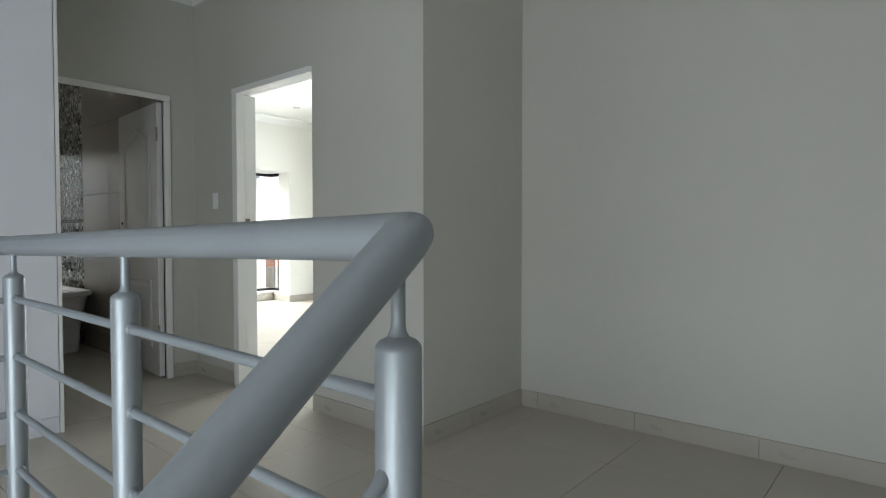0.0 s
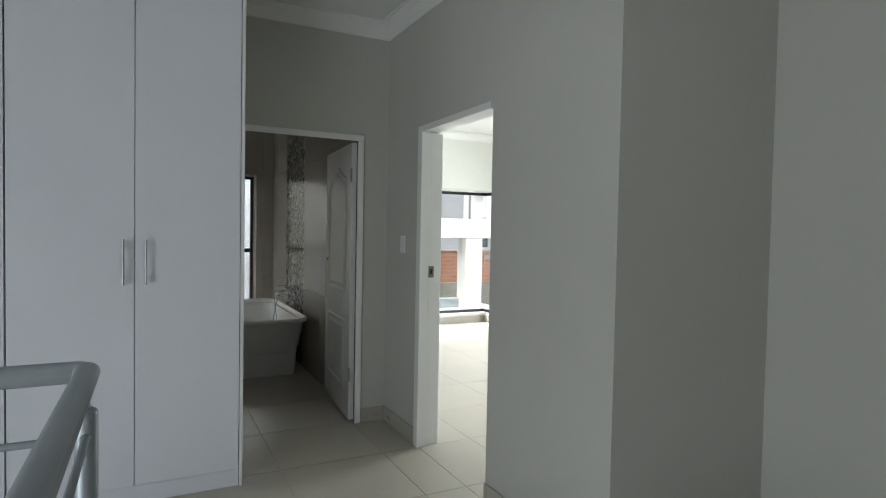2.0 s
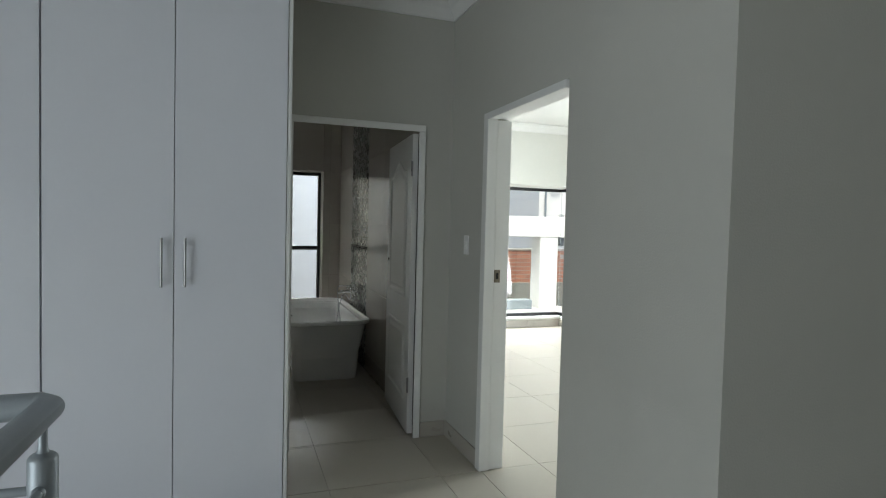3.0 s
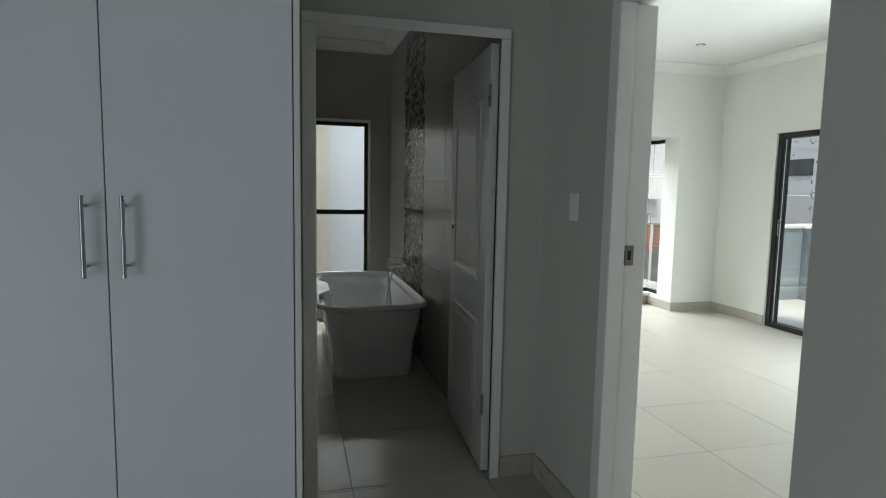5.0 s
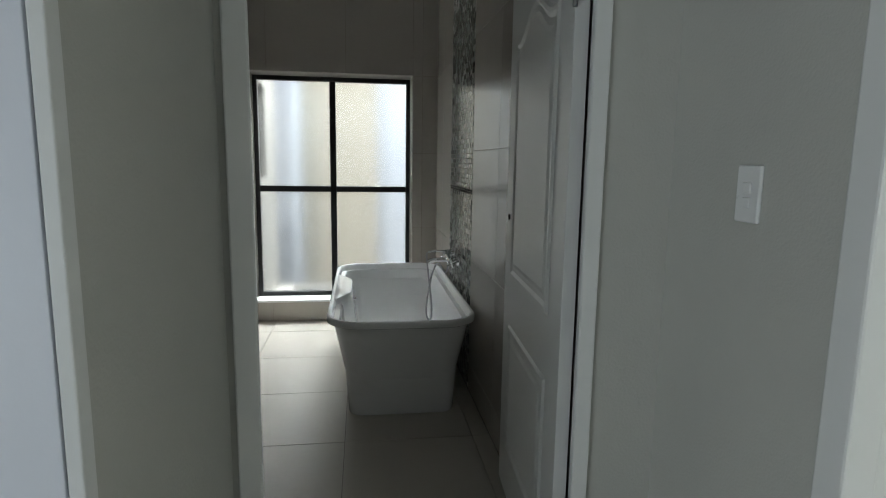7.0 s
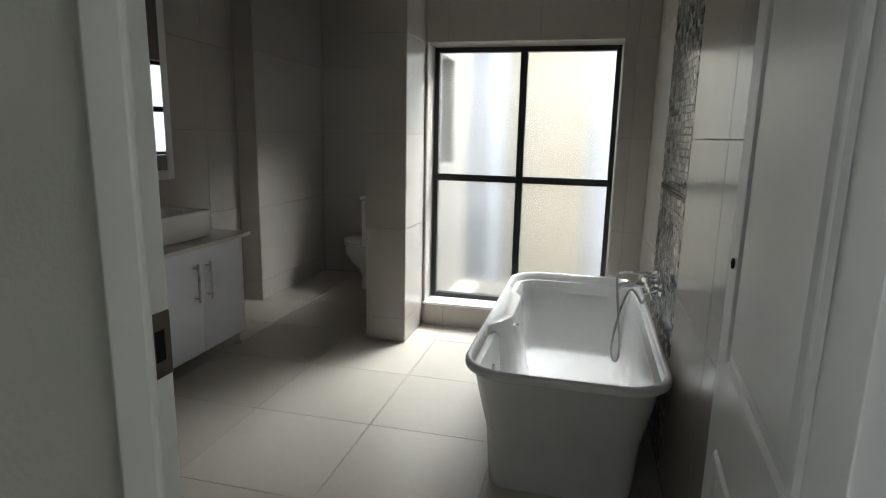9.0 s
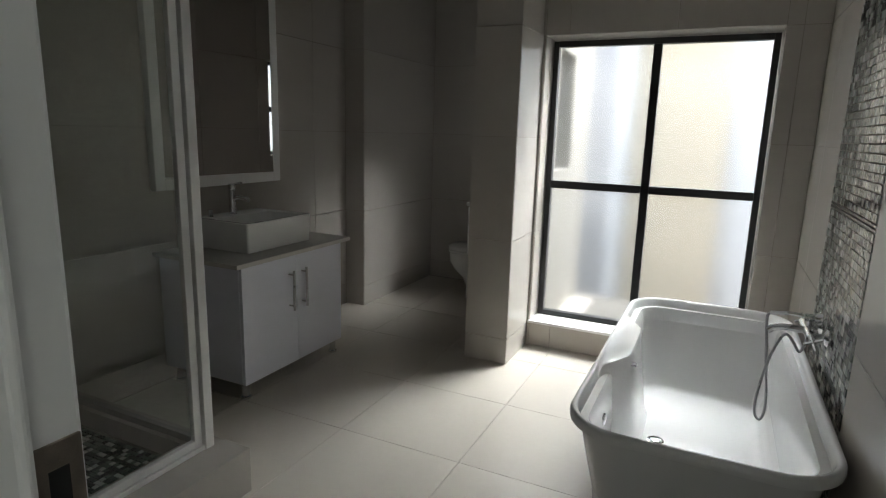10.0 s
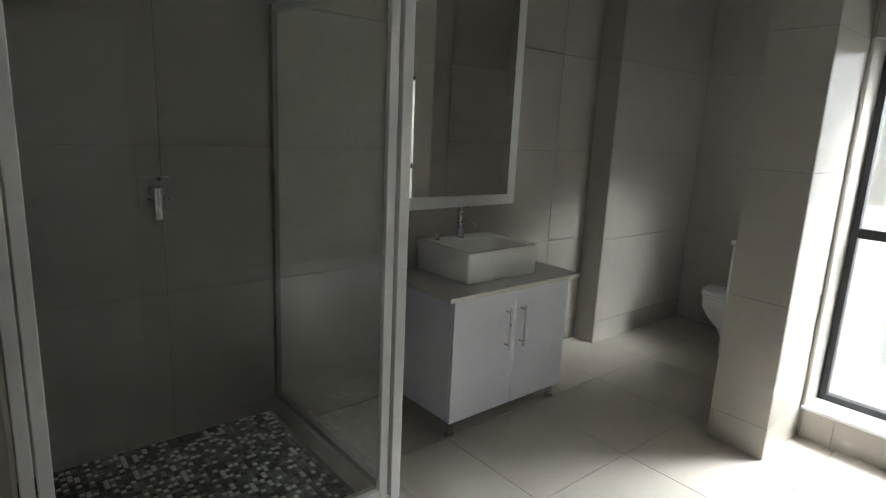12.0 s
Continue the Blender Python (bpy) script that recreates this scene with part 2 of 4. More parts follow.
def prism(bm, outline, axis, a0, a1):
    """Extrudes an outline of (u, v) along an axis: x -> (y, z), y -> (x, z), z -> (x, y)."""
    def at(u, v, a):
        return {"x": (a, u, v), "y": (u, a, v), "z": (u, v, a)}[axis]
    lo = [bm.verts.new(at(u, v, a0)) for u, v in outline]
    hi = [bm.verts.new(at(u, v, a1)) for u, v in outline]
    n = len(outline)
    for k in range(n):
        bm.faces.new((lo[k], lo[(k + 1) % n], hi[(k + 1) % n], hi[k]))
    bm.faces.new(lo)
    bm.faces.new(hi)
    return bm

# ---- the large structure ----
XR, CW, WX, CEIL = 2.065, 2.22, -1.09, 2.85          # bathroom's bath wall, corridor wall, vanity wall, ceiling
CB, CR, BX, BY = 2.79, 2.78, 5.87, 7.307             # bathroom and bedroom ceilings, bedroom walls
YD0, YD1 = 4.06, 4.105                             # wall between landing and bathroom
PX0, PX1, PY, WY1 = 0.255, 0.537, 7.10, 7.524      # pier faces, its front, the window wall's face
NX, NY, NB = -0.916, 7.705, 8.915                  # toilet recess: side wall, its near edge, back wall
W3A, W3B = 8.02, 8.48                              # small window beside the toilet
TX0, TX, TY0, TY = 0.101, 0.625, 6.585, 0.627      # floor joints

floor = structure("floor", boxes(
    (0.46, 3.12, -1.2, 1.79, -0.2, -0.006), (-2.6, 0.46, 1.79, 9.06, -0.2, -0.006), (0.46, 6.02, 1.79, 9.06, -0.2, -0.006)),
    M_GROUT, "beige porcelain tiled floor with thin dark joints", "floor")
ceiling = structure("ceiling", boxes((-2.75, 6.17, -1.35, 7.95, CEIL, CEIL + 0.15), (WX - 0.15, PX1, 7.951, 9.2, CB, CEIL + 0.15), (WX - 0.15, CW, YD1 - 0.01, 7.95, CB, CEIL - 0.001), (CW + 0.01, BX + 0.01, 1.84, 7.66, CR, CEIL - 0.001)), M_CEIL, "white painted plaster ceiling", "ceiling")

wall_corridor = structure("wall_corridor", boxes(
    (CW, 2.34, 1.742, 2.63, 0, CEIL), (CW, 2.34, 2.63, 3.504, 2.052, CEIL), (CW, 2.34, 3.504, YD1, 0, CEIL)),
    M_WALL, "light grey painted plaster wall with a doorway", "wall")
wall_return = structure("wall_return", boxes((2.34, 3.27, 1.742, 1.84, 0, CEIL)), M_WALL, "light grey painted plaster wall beside the landing", "wall")
wall_east = structure("wall_east", boxes((3.12, 3.27, -1.35, 1.742, 0, CEIL)), M_WALL, "plain light grey painted plaster wall", "wall")
wall_bath_door = structure("wall_bath_door", boxes(
    (-2.75, 1.137, YD0, YD1 - 0.01, 0, CEIL), (1.137, 2.035, YD0, YD1 - 0.01, 2.057, CEIL), (2.035, CW, YD0, YD1 - 0.01, 0, CEIL)),
    M_WALL, "light grey painted plaster wall above the bathroom door", "wall")
wall_stub = structure("wall_stub", boxes((1.03, 1.120, 3.37, YD0, 0, CEIL)), M_WALL, "narrow painted wall beside the wardrobe", "wall")
wall_south = structure("wall_south", boxes((-2.75, 3.12, -1.35, -1.2, -3.0, CEIL)), M_WALL, "light grey painted stairwell wall", "wall")
wall_west = structure("wall_west", boxes(
    (-2.75, -2.6, -1.2, YD0, -3.0, -1.2), (-2.75, -2.6, -1.2, YD0, 1.5, CEIL),
    (-2.75, -2.6, 1.05, YD0, -1.2, 1.5)), M_WALL, "light grey painted stairwell wall with window", "wall")
wall_void = structure("wall_void", boxes((-2.6, 0.46, 1.79, 1.89, -3.0, -0.2), (0.46, 0.56, -1.2, 1.79, -3.0, -0.2), (-2.6, 0.46, -1.2, 1.79, -3.1, -3.0)),
    M_WALL, "painted walls of the stairwell below", "wall")

# bathroom shell
wall_bath_right = structure("wall_bath_right", boxes((XR + 0.009, 2.34, YD1, 9.1, 0, CEIL)), M_WGROUT, "beige tiled bathroom wall with mosaic panel", "wall")
wall_bath_window = structure("wall_bath_window", boxes(
    (PX1, 0.553, WY1 + 0.009, 7.88, 0, CEIL), (1.860, XR + 0.009, WY1 + 0.009, 7.88, 0, CEIL), (0.553, 1.860, WY1 + 0.009, 7.88, 0, 0.158), (0.553, 1.860, WY1 + 0.009, 7.88, 2.034, CEIL)),
    M_WGROUT, "beige tiled wall round the frosted window", "wall")
wall_duct = structure("wall_duct", boxes((0.118, PX0 - 0.002, 8.0, NB - 0.002, 0, 0.97)), M_WTILE, "beige tiled duct behind the toilet", "wall")
wall_pier = structure("wall_pier", boxes((PX0 + 0.009, PX1 - 0.009, PY + 0.009, W3A, 0, CEIL), (PX0 + 0.009, PX1 - 0.009, W3A, W3B, 0, 1.17), (PX0 + 0.009, PX1 - 0.009, W3A, W3B, 2.03, CEIL), (PX0 + 0.009, PX1 - 0.009, W3B, NB, 0, CEIL)), M_WGROUT, "beige tiled wall end beside the toilet", "wall")
wall_niche = structure("wall_niche", boxes((-1.35, NX - 0.009, NY + 0.009, 9.05, 0, CEIL), (NX - 0.009, PX1, NB + 0.009, 9.05, 0, CEIL)), M_WGROUT, "beige tiled toilet recess", "wall")
wall_vanity = structure("wall_vanity", boxes((WX - 0.15, WX - 0.009, YD1, NY + 0.009, 0, CEIL)), M_WGROUT, "beige tiled wall behind the vanity", "wall")
wall_bath_inner = structure("wall_bath_inner", boxes((WX, 1.137, YD1 - 0.01, YD1 - 0.001, 0, CEIL), (1.137, XR, YD1 - 0.01, YD1 - 0.001, 2.057, CEIL), (WX, 0.08, YD1, 4.22, 0, CEIL)), M_WGROUT, "beige tiled wall round the bathroom door", "wall")

# bedroom shell
wall_bedroom_bay = structure("wall_bedroom_bay", boxes(
    (5.314, BX, BY, BY + 0.13, 0, CEIL), (5.314, 5.454, BY + 0.13, 7.577, 0, CEIL), (2.35, 5.314, BY, 7.907, 1.985, CEIL), (2.35, 5.394, 7.757, 7.907, 0, 0.12),
    (2.35, 2.75, BY, 7.907, 0.12, 1.985), (5.314, 5.394, 7.577, 7.757, 0, 0.12), (5.314, 5.454, 7.577, 7.907, 1.985, CEIL)),
    M_BED_WALL, "cream painted bedroom wall round the bay window", "wall")
wall_bedroom_terrace = structure("wall_bedroom_terrace", boxes(
    (BX, BX + 0.16, 6.52, BY + 0.13, 0, CEIL), (BX, BX + 0.16, 3.9, 6.52, 1.985, CEIL), (BX, BX + 0.16, 0.9, 3.9, 0, CEIL)),
    M_BED_WALL, "cream painted bedroom wall round the sliding door", "wall")
wall_bedroom_south = structure("wall_bedroom_south", boxes((3.27, BX, 0.9, 1.05, 0, CEIL), (3.27, 3.36, 1.05, 1.84, 0, CEIL)),
    M_BED_WALL, "cream painted bedroom wall", "wall")
wall_bedroom_side = structure("wall_bedroom_side", boxes((2.341, 2.35, 1.84, 2.59, 0, CEIL), (2.341, 2.35, 3.504, BY, 0, CEIL), (2.341, 2.35, 2.59, 3.504, 2.05, CEIL)),
    M_BED_WALL, "cream painted bedroom wall by the door", "wall")


def cornice_run(bm, a, b, inward, top):
    """Plaster cove from a to b along a wall; inward points into the room."""
    a, b, n = Vector((*a, 0)), Vector((*b, 0)), Vector((*inward, 0))
    prof = [(0, -0.10), (0.012, -0.10), (0.016, -0.088), (0.03, -0.07), (0.052, -0.04), (0.08, -0.018), (0.088, -0.012), (0.10, -0.012), (0.10, 0), (0, 0)]
    va = [bm.verts.new(a + n * u + Vector((0, 0, top - 0.001 + v))) for u, v in prof]
    vb = [bm.verts.new(b + n * u + Vector((0, 0, top - 0.001 + v))) for u, v in prof]
    k = len(prof)
    for i in range(k):
        bm.faces.new((va[i], va[(i + 1) % k], vb[(i + 1) % k], vb[i]))
    bm.faces.new(va), bm.faces.new(vb)


bm = bmesh.new()
for a, b, n, top in (((CW, 1.742), (CW, YD0), (-1, 0), CEIL), ((1.12, YD0), (CW, YD0), (0, -1), CEIL), ((CW, 1.742), (3.12, 1.742), (0, -1), CEIL), ((3.12, -1.2), (3.12, 1.742), (-1, 0), CEIL),
                ((XR, YD1), (XR, WY1), (-1, 0), CB), ((PX1, WY1), (XR, WY1), (0, -1), CB), ((WX, YD1), (WX, NY), (1, 0), CB), ((WX, YD1), (XR, YD1), (0, 1), CB),
                ((2.35, 1.84), (2.35, BY), (1, 0), CR), ((2.35, BY), (BX, BY), (0, -1), CR), ((BX, 1.05), (BX, BY), (-1, 0), CR)):
    cornice_run(bm, a, b, n, top)
structure("trim", bm, M_CEIL, "white coved plaster cornice", "cornice")

# stairs coming up to the landing
bm = bmesh.new()
for i in range(9):
    box(bm, 0.46 - 0.26 * (i + 1), 0.46 - 0.26 * i, -1.2, 0.15, -0.175 * (i + 1) - 0.2, -0.175 * (i + 1), bevel=0.004)
structure("stairs", bm, M_TILE, "tiled stair flight rising to the landing", "stairs")


# ---- door frames and doors ----
def door_frame_x(name, x0, x1, y0, y1, label):
    """Pressed steel frame for a wall that runs along x: two jambs and a head with a rebate."""
    f = thing(name, label, "door frame", ((x0 + x1) / 2, (y0 + y1) / 2, 0), kind="structure")
    f.location = (0, 0, 0)
    for nm, rows in (("jamb", [(x0 - 0.058, x0, y0, y0 + 0.012, 0, 2.012), (x0 - 0.058, x0 - 0.014, y0 + 0.012, y1 - 0.003, 0, 2.012)]),
                     ("jamb", [(x1, x1 + 0.045, y0, y0 + 0.012, 0, 2.012), (x1 + 0.014, x1 + 0.045, y0 + 0.012, y1, 0, 2.012)]),
                     ("head", [(x0 - 0.058, x1 + 0.045, y0, y0 + 0.012, 2.012, 2.055), (x0 - 0.058, x1 + 0.045, y0 + 0.012, y1, 2.028, 2.055)])):
        part(nm, boxes(*rows, bevel=0.005), M_TRIM, f)
    return f


bath_frame = door_frame_x("door_frame_1", 1.196, 1.988, YD0 - 0.018, YD1 - 0.004, "white painted steel frame of the bathroom door")
part("strike_plate", boxes((1.1805, 1.1845, YD0 - 0.004, YD0 + 0.034, 1.098, 1.182), bevel=0.001), M_BRASS, bath_frame, "worn metal strike plate")
part("strike_hole", boxes((1.1842, 1.1852, YD0 + 0.006, YD0 + 0.022, 1.12, 1.16)), M_HOLE, bath_frame)

bed_frame = thing("door_frame_2", "white painted steel frame of the bedroom doorway", "door frame", kind="structure")
for nm, rows in (("jamb", [(CW - 0.018, CW + 0.045, 3.44, 3.502, 0, 2.012), (CW + 0.045, 2.358, 3.452, 3.502, 0, 2.012)]),
                 ("jamb", [(CW + 0.02, 2.358, 2.595, 2.628, 0, 2.012)]),
                 ("head", [(CW - 0.018, CW + 0.045, 2.632, 3.502, 2.012, 2.05), (CW + 0.045, 2.358, 2.595, 3.502, 2.028, 2.05)])):
    part(nm, boxes(*rows, bevel=0.005), M_TRIM, bed_frame)
part("strike_plate", boxes((CW + 0.05, CW + 0.086, 3.4485, 3.4525, 1.09, 1.163), bevel=0.001), M_BRASS, bed_frame, "worn metal strike plate")
part("strike_hole", boxes((CW + 0.061, CW + 0.075, 3.4476, 3.4486, 1.11, 1.145)), M_HOLE, bed_frame)


def panel_outline(x0, x1, z0, z1, arch):
    """Outline of a moulded door panel; arch lifts the middle of its top in an ogee."""
    pts = [(x0, z0), (x1, z0), (x1, z1)]
    if arch:
        for k in range(1, 16):
            u = k / 16
            s = 0.5 - 0.5 * math.cos(2 * math.pi * u)
            pts.append((x1 + (x0 - x1) * u, z1 + arch * (s ** 1.4)))
    pts.append((x0, z1))
    return pts


def door_leaf():
    d = thing("door_1", "white moulded panel door standing wide open", "door", (1.985, 4.116, 0.009), kind="structure")
    d.rotation_euler.z = radians(-3.8)
    bm = bmesh.new()
    box(bm, -0.020, 0.018, 0.0, 0.830, 0, 2.0, bevel=0.002)
    part("leaf", bm, M_TRIM, d)
    for z0, z1, arch in ((0.20, 0.71, 0.0), (0.90, 1.775, 0.085)):
        out = panel_outline(0.130, 0.700, z0, z1, arch)
        cx, cz = 0.415, (z0 + z1) / 2
        bm = bmesh.new()
        rings = []
        for inset, h in ((0, -0.0205), (0.008, -0.028), (0.020, -0.0275), (0.032, -0.0215), (0.050, -0.0215), (0.066, -0.026)):
            ring = []
            for u, v in out:
                du = inset if u < cx - 0.01 else -inset if u > cx + 0.01 else 0
                if arch and v > z1 - 0.001 and 0.135 < u < 0.695:
                    du = (cx - u) / 0.28 * inset
                ring.append((h, u + du, v + (inset if v < cz else -inset)))
            rings.append(ring)
        loft(bm, rings, close_first=False)
        part("moulded_panel", bm, M_TRIM, d)
    part("latch_plate", boxes((-0.011, 0.009, 0.8295, 0.8320, 1.05, 1.21), bevel=0.0008), M_BRASS, d, "worn metal latch plate")
    bm = bmesh.new()
    lathe(bm, [(0.012, 0), (0.012, 0.004), (0.008, 0.005), (0.008, 0.001)], (-0.0205, 0.762, 1.128), 20, "x")
    for v in bm.verts:
        v.co.x = -0.0205 - (v.co.x + 0.0205)
    part("keyhole", bm, M_HOLE, d, "empty handle hole with its darkness painted on")
    for z in (0.28, 1.72):
        bm = bmesh.new()
        lathe(bm, [(0.006, 0), (0.007, 0.002), (0.007, 0.098), (0.006, 0.10)], (-0.022, -0.006, z), 12)
        part("hinge", bm, M_STEEL, d)
    return d


door_leaf()

# ---- bathroom window: black frame with four frosted panes ----
window_1 = thing("window_1", "black aluminium window with four frosted panes", "window", kind="structure")
for nm, r in (("frame_side", (0.560, 0.594, 7.70, 7.755, 0.177, 2.024)), ("frame_side", (1.819, 1.853, 7.70, 7.755, 0.177, 2.024)),
              ("frame_rail", (0.594, 1.819, 7.70, 7.755, 0.177, 0.211)), ("frame_rail", (0.594, 1.819, 7.70, 7.755, 1.988, 2.024)),
              ("mullion", (1.177, 1.227, 7.703, 7.752, 0.211, 1.988)), ("transom", (0.594, 1.177, 7.705, 7.750, 1.075, 1.125)), ("transom", (1.227, 1.819, 7.705, 7.750, 1.075, 1.125))):
    part(nm, boxes(r, bevel=0.003), M_BLACK, window_1)
for x0, x1 in ((0.588, 1.182), (1.222, 1.825)):
    for z0, z1 in ((0.206, 1.080), (1.120, 1.993)):
        p = part("pane", boxes((x0, x1, 7.726, 7.732, z0, z1)), M_FROST, window_1, "frosted glass pane")
        p.visible_shadow = False
part("window_sill", boxes((PX1 + 0.003, 1.859, WY1 - 0.01, 7.70, 0.159, 0.177), bevel=0.003), M_TRIM, window_1, "white window sill")

# ---- small window beside the toilet ----
window_3 = thing("window_3", "small black framed window with two frosted panes", "window", kind="structure")
for nm, r in (("frame_side", (0.33, 0.375, W3A, W3A + 0.03, 1.17, 2.03)), ("frame_side", (0.33, 0.375, W3B - 0.03, W3B, 1.17, 2.03)), ("frame_rail", (0.33, 0.375, W3A + 0.03, W3B - 0.03, 1.17, 1.20)),
              ("frame_rail", (0.33, 0.375, W3A + 0.03, W3B - 0.03, 2.0, 2.03)), ("transom", (0.333, 0.372, W3A + 0.03, W3B - 0.03, 1.57, 1.62))):
    part(nm, boxes(r, bevel=0.002), M_BLACK, window_3)
for z0, z1 in ((1.197, 1.573), (1.617, 2.003)):
    part("pane", boxes((0.35, 0.356, W3A + 0.027, W3B - 0.027, z0, z1)), M_FROST, window_3, "frosted glass pane").visible_shadow = False

# ---- bedroom bay window and sliding door ----
window_2 = thing("window_2", "black framed corner bay window", "window", kind="structure")
for nm, r in (("frame_side", (2.752, 2.79, 7.797, 7.847, 0.15, 1.983)), ("frame_rail", (2.79, 5.344, 7.797, 7.847, 0.15, 0.19)), ("frame_rail", (2.79, 5.344, 7.797, 7.847, 1.943, 1.983)),
              ("frame_rail", (5.319, 5.364, 7.579, 7.797, 0.15, 0.19)), ("frame_rail", (5.319, 5.364, 7.579, 7.797, 1.943, 1.983))):
    part(nm, boxes(r, bevel=0.003), M_BLACK, window_2)
for r in ((2.78, 5.339, 7.819, 7.825, 0.18, 1.955), (5.340, 5.346, 7.581, 7.819, 0.18, 1.955)):
    part("pane", boxes(r), M_GLASS, window_2).visible_shadow = False
part("window_sill", boxes((2.752, 5.312, 7.717, 7.797, 0.121, 0.15), (5.316, 5.394, 7.579, 7.797, 0.121, 0.149), bevel=0.003), M_TRIM, window_2, "white window sill")

sliding_door = thing("sliding_door", "black aluminium glazed sliding door to the terrace", "door", kind="structure")
for nm, r in (("frame_side", (BX + 0.02, BX + 0.12, 6.465, 6.52, 0.0, 1.983)), ("frame_side", (BX + 0.02, BX + 0.12, 3.902, 3.957, 0.0, 1.983)),
              ("frame_rail", (BX + 0.02, BX + 0.12, 3.957, 6.465, 1.93, 1.983)), ("track", (BX + 0.02, BX + 0.12, 3.957, 6.465, 0.0, 0.045)),
              ("stile", (BX + 0.03, BX + 0.065, 6.40, 6.472, 0.046, 1.929)), ("stile", (BX + 0.03, BX + 0.065, 5.16, 5.22, 0.046, 1.929)),
              ("stile", (BX + 0.075, BX + 0.11, 5.17, 5.23, 0.046, 1.929)), ("stile", (BX + 0.075, BX + 0.11, 3.96, 4.02, 0.046, 1.929))):
    part(nm, boxes(r, bevel=0.003), M_BLACK, sliding_door)
for r in ((BX + 0.045, BX + 0.051, 5.21, 6.41, 0.05, 1.925), (BX + 0.09, BX + 0.096, 4.01, 5.18, 0.05, 1.925)):
    part("pane", boxes(r), M_GLASS, sliding_door).visible_shadow = False
for r in ((BX + 0.028, BX + 0.036, 6.4655, 6.4745, 0.046, 1.929), (BX + 0.0225, BX + 0.0285, 6.418, 6.424, 0.06, 1.92)):
    part("weather_strip", boxes(r), M_WHITE_AL, sliding_door, "pale grey weather strip")
bm = bmesh.new()
tube(bm, [(BX + 0.028, 6.436, 0.95), (BX + 0.012, 6.436, 0.96), (BX + 0.012, 6.436, 1.10), (BX + 0.028, 6.436, 1.11)], 0.006, 10)
part("handle", bm, M_STEEL, sliding_door, "slim metal pull handle")

# ---- built-in wardrobe ----
WY = 3.34


def wardrobe_unit(x0, x1, seam):
    w = thing("wardrobe", "white melamine built-in wardrobe with closed doors", "wardrobe", (x0, WY, 0), group="landing wardrobes")
    wd = x1 - x0
    part("carcass", boxes((0.001, wd - 0.001, 0.025, 0.72, 0.09, CEIL - 0.012)), M_MELAMINE, w)
    part("plinth", boxes((0.001, wd - 0.001, 0.012, 0.5, 0.0, 0.088)), M_MELAMINE, w, "white plinth board")
    for a, b, hx in ((0.0, seam - x0, seam - x0 - 0.049), (seam - x0, wd, seam - x0 + 0.049)):
        door = part("door", boxes((a + 0.0018, b - 0.0018, 0.0, 0.018, 0.093, CEIL - 0.02), bevel=0.0012), M_MELAMINE, w)
        bm = bmesh.new()
        tube(bm, [(hx, -0.034, 1.098), (hx, -0.034, 1.321)], 0.006, 14)
        for z in (1.128, 1.292):
            tube(bm, [(hx, 0.0, z), (hx, -0.034, z)], 0.0045, 10)
        part("handle", bm, M_STEEL, door, "brushed steel bar handle", smooth=True)
    return w


wardrobe_unit(0.096, 1.106, 0.612)
wardrobe_unit(-0.92, 0.092, -0.41)
wardrobe_unit(-1.94, -0.924, -1.43)
structure("filler", boxes((-2.6, -1.944, WY + 0.01, YD0, 0, CEIL)), M_MELAMINE, "white filler board beside the wardrobe", "panel")
structure("edge_strip", boxes((1.108, 1.126, WY - 0.002, 3.369, 0, CEIL), bevel=0.002), M_TRIM, "white edge strip beside the wardrobe", "trim")

# ---- balustrade ----
RX, RY0, RY1, RZ = 0.54, 0.240, 1.77, 1.063
rail = thing("balustrade", "silver painted tubular steel balustrade round the stairwell", "balustrade")
SL = 0.80
bm = bmesh.new()
tube(bm, [(RX - 1.9, RY0, RZ - 1.9 * SL), (RX - 0.012, RY0, RZ - 0.006), (RX - 0.003, RY0 + 0.003, RZ), (RX, RY0 + 0.012, RZ), (RX, RY1 - 0.02, RZ - 0.032), (RX - 0.02, RY1, RZ - 0.032), (-2.6, RY1, RZ - 0.032)], 0.0265, 28)
part("handrail", bm, M_RAIL, rail, smooth=True)
posts = [(RX, RY0 + 0.018, 0.0), (RX, 0.978, 0.0), (RX, RY1 - 0.05, 0.0), (-0.25, RY1, 0.0), (-1.0, RY1, 0.0), (-1.75, RY1, 0.0)]
for x, y, z in posts:
    bm = bmesh.new()
    lathe(bm, [(0.0255, -0.1), (0.0255, 0.942), (0.0245, 0.947), (0.0205, 0.952), (0.014, 0.955), (0.0115, 0.957)], (x, y, z), 24)
    post = part("post", bm, M_RAIL, rail, smooth=True)
    bm = bmesh.new()
    lathe(bm, [(0.0125, 0.955), (0.0088, 0.963), (0.0080, 0.972), (0.0080, 1.035)], (x, y, z), 14)
    part("pin", bm, M_RAIL, post, smooth=True)
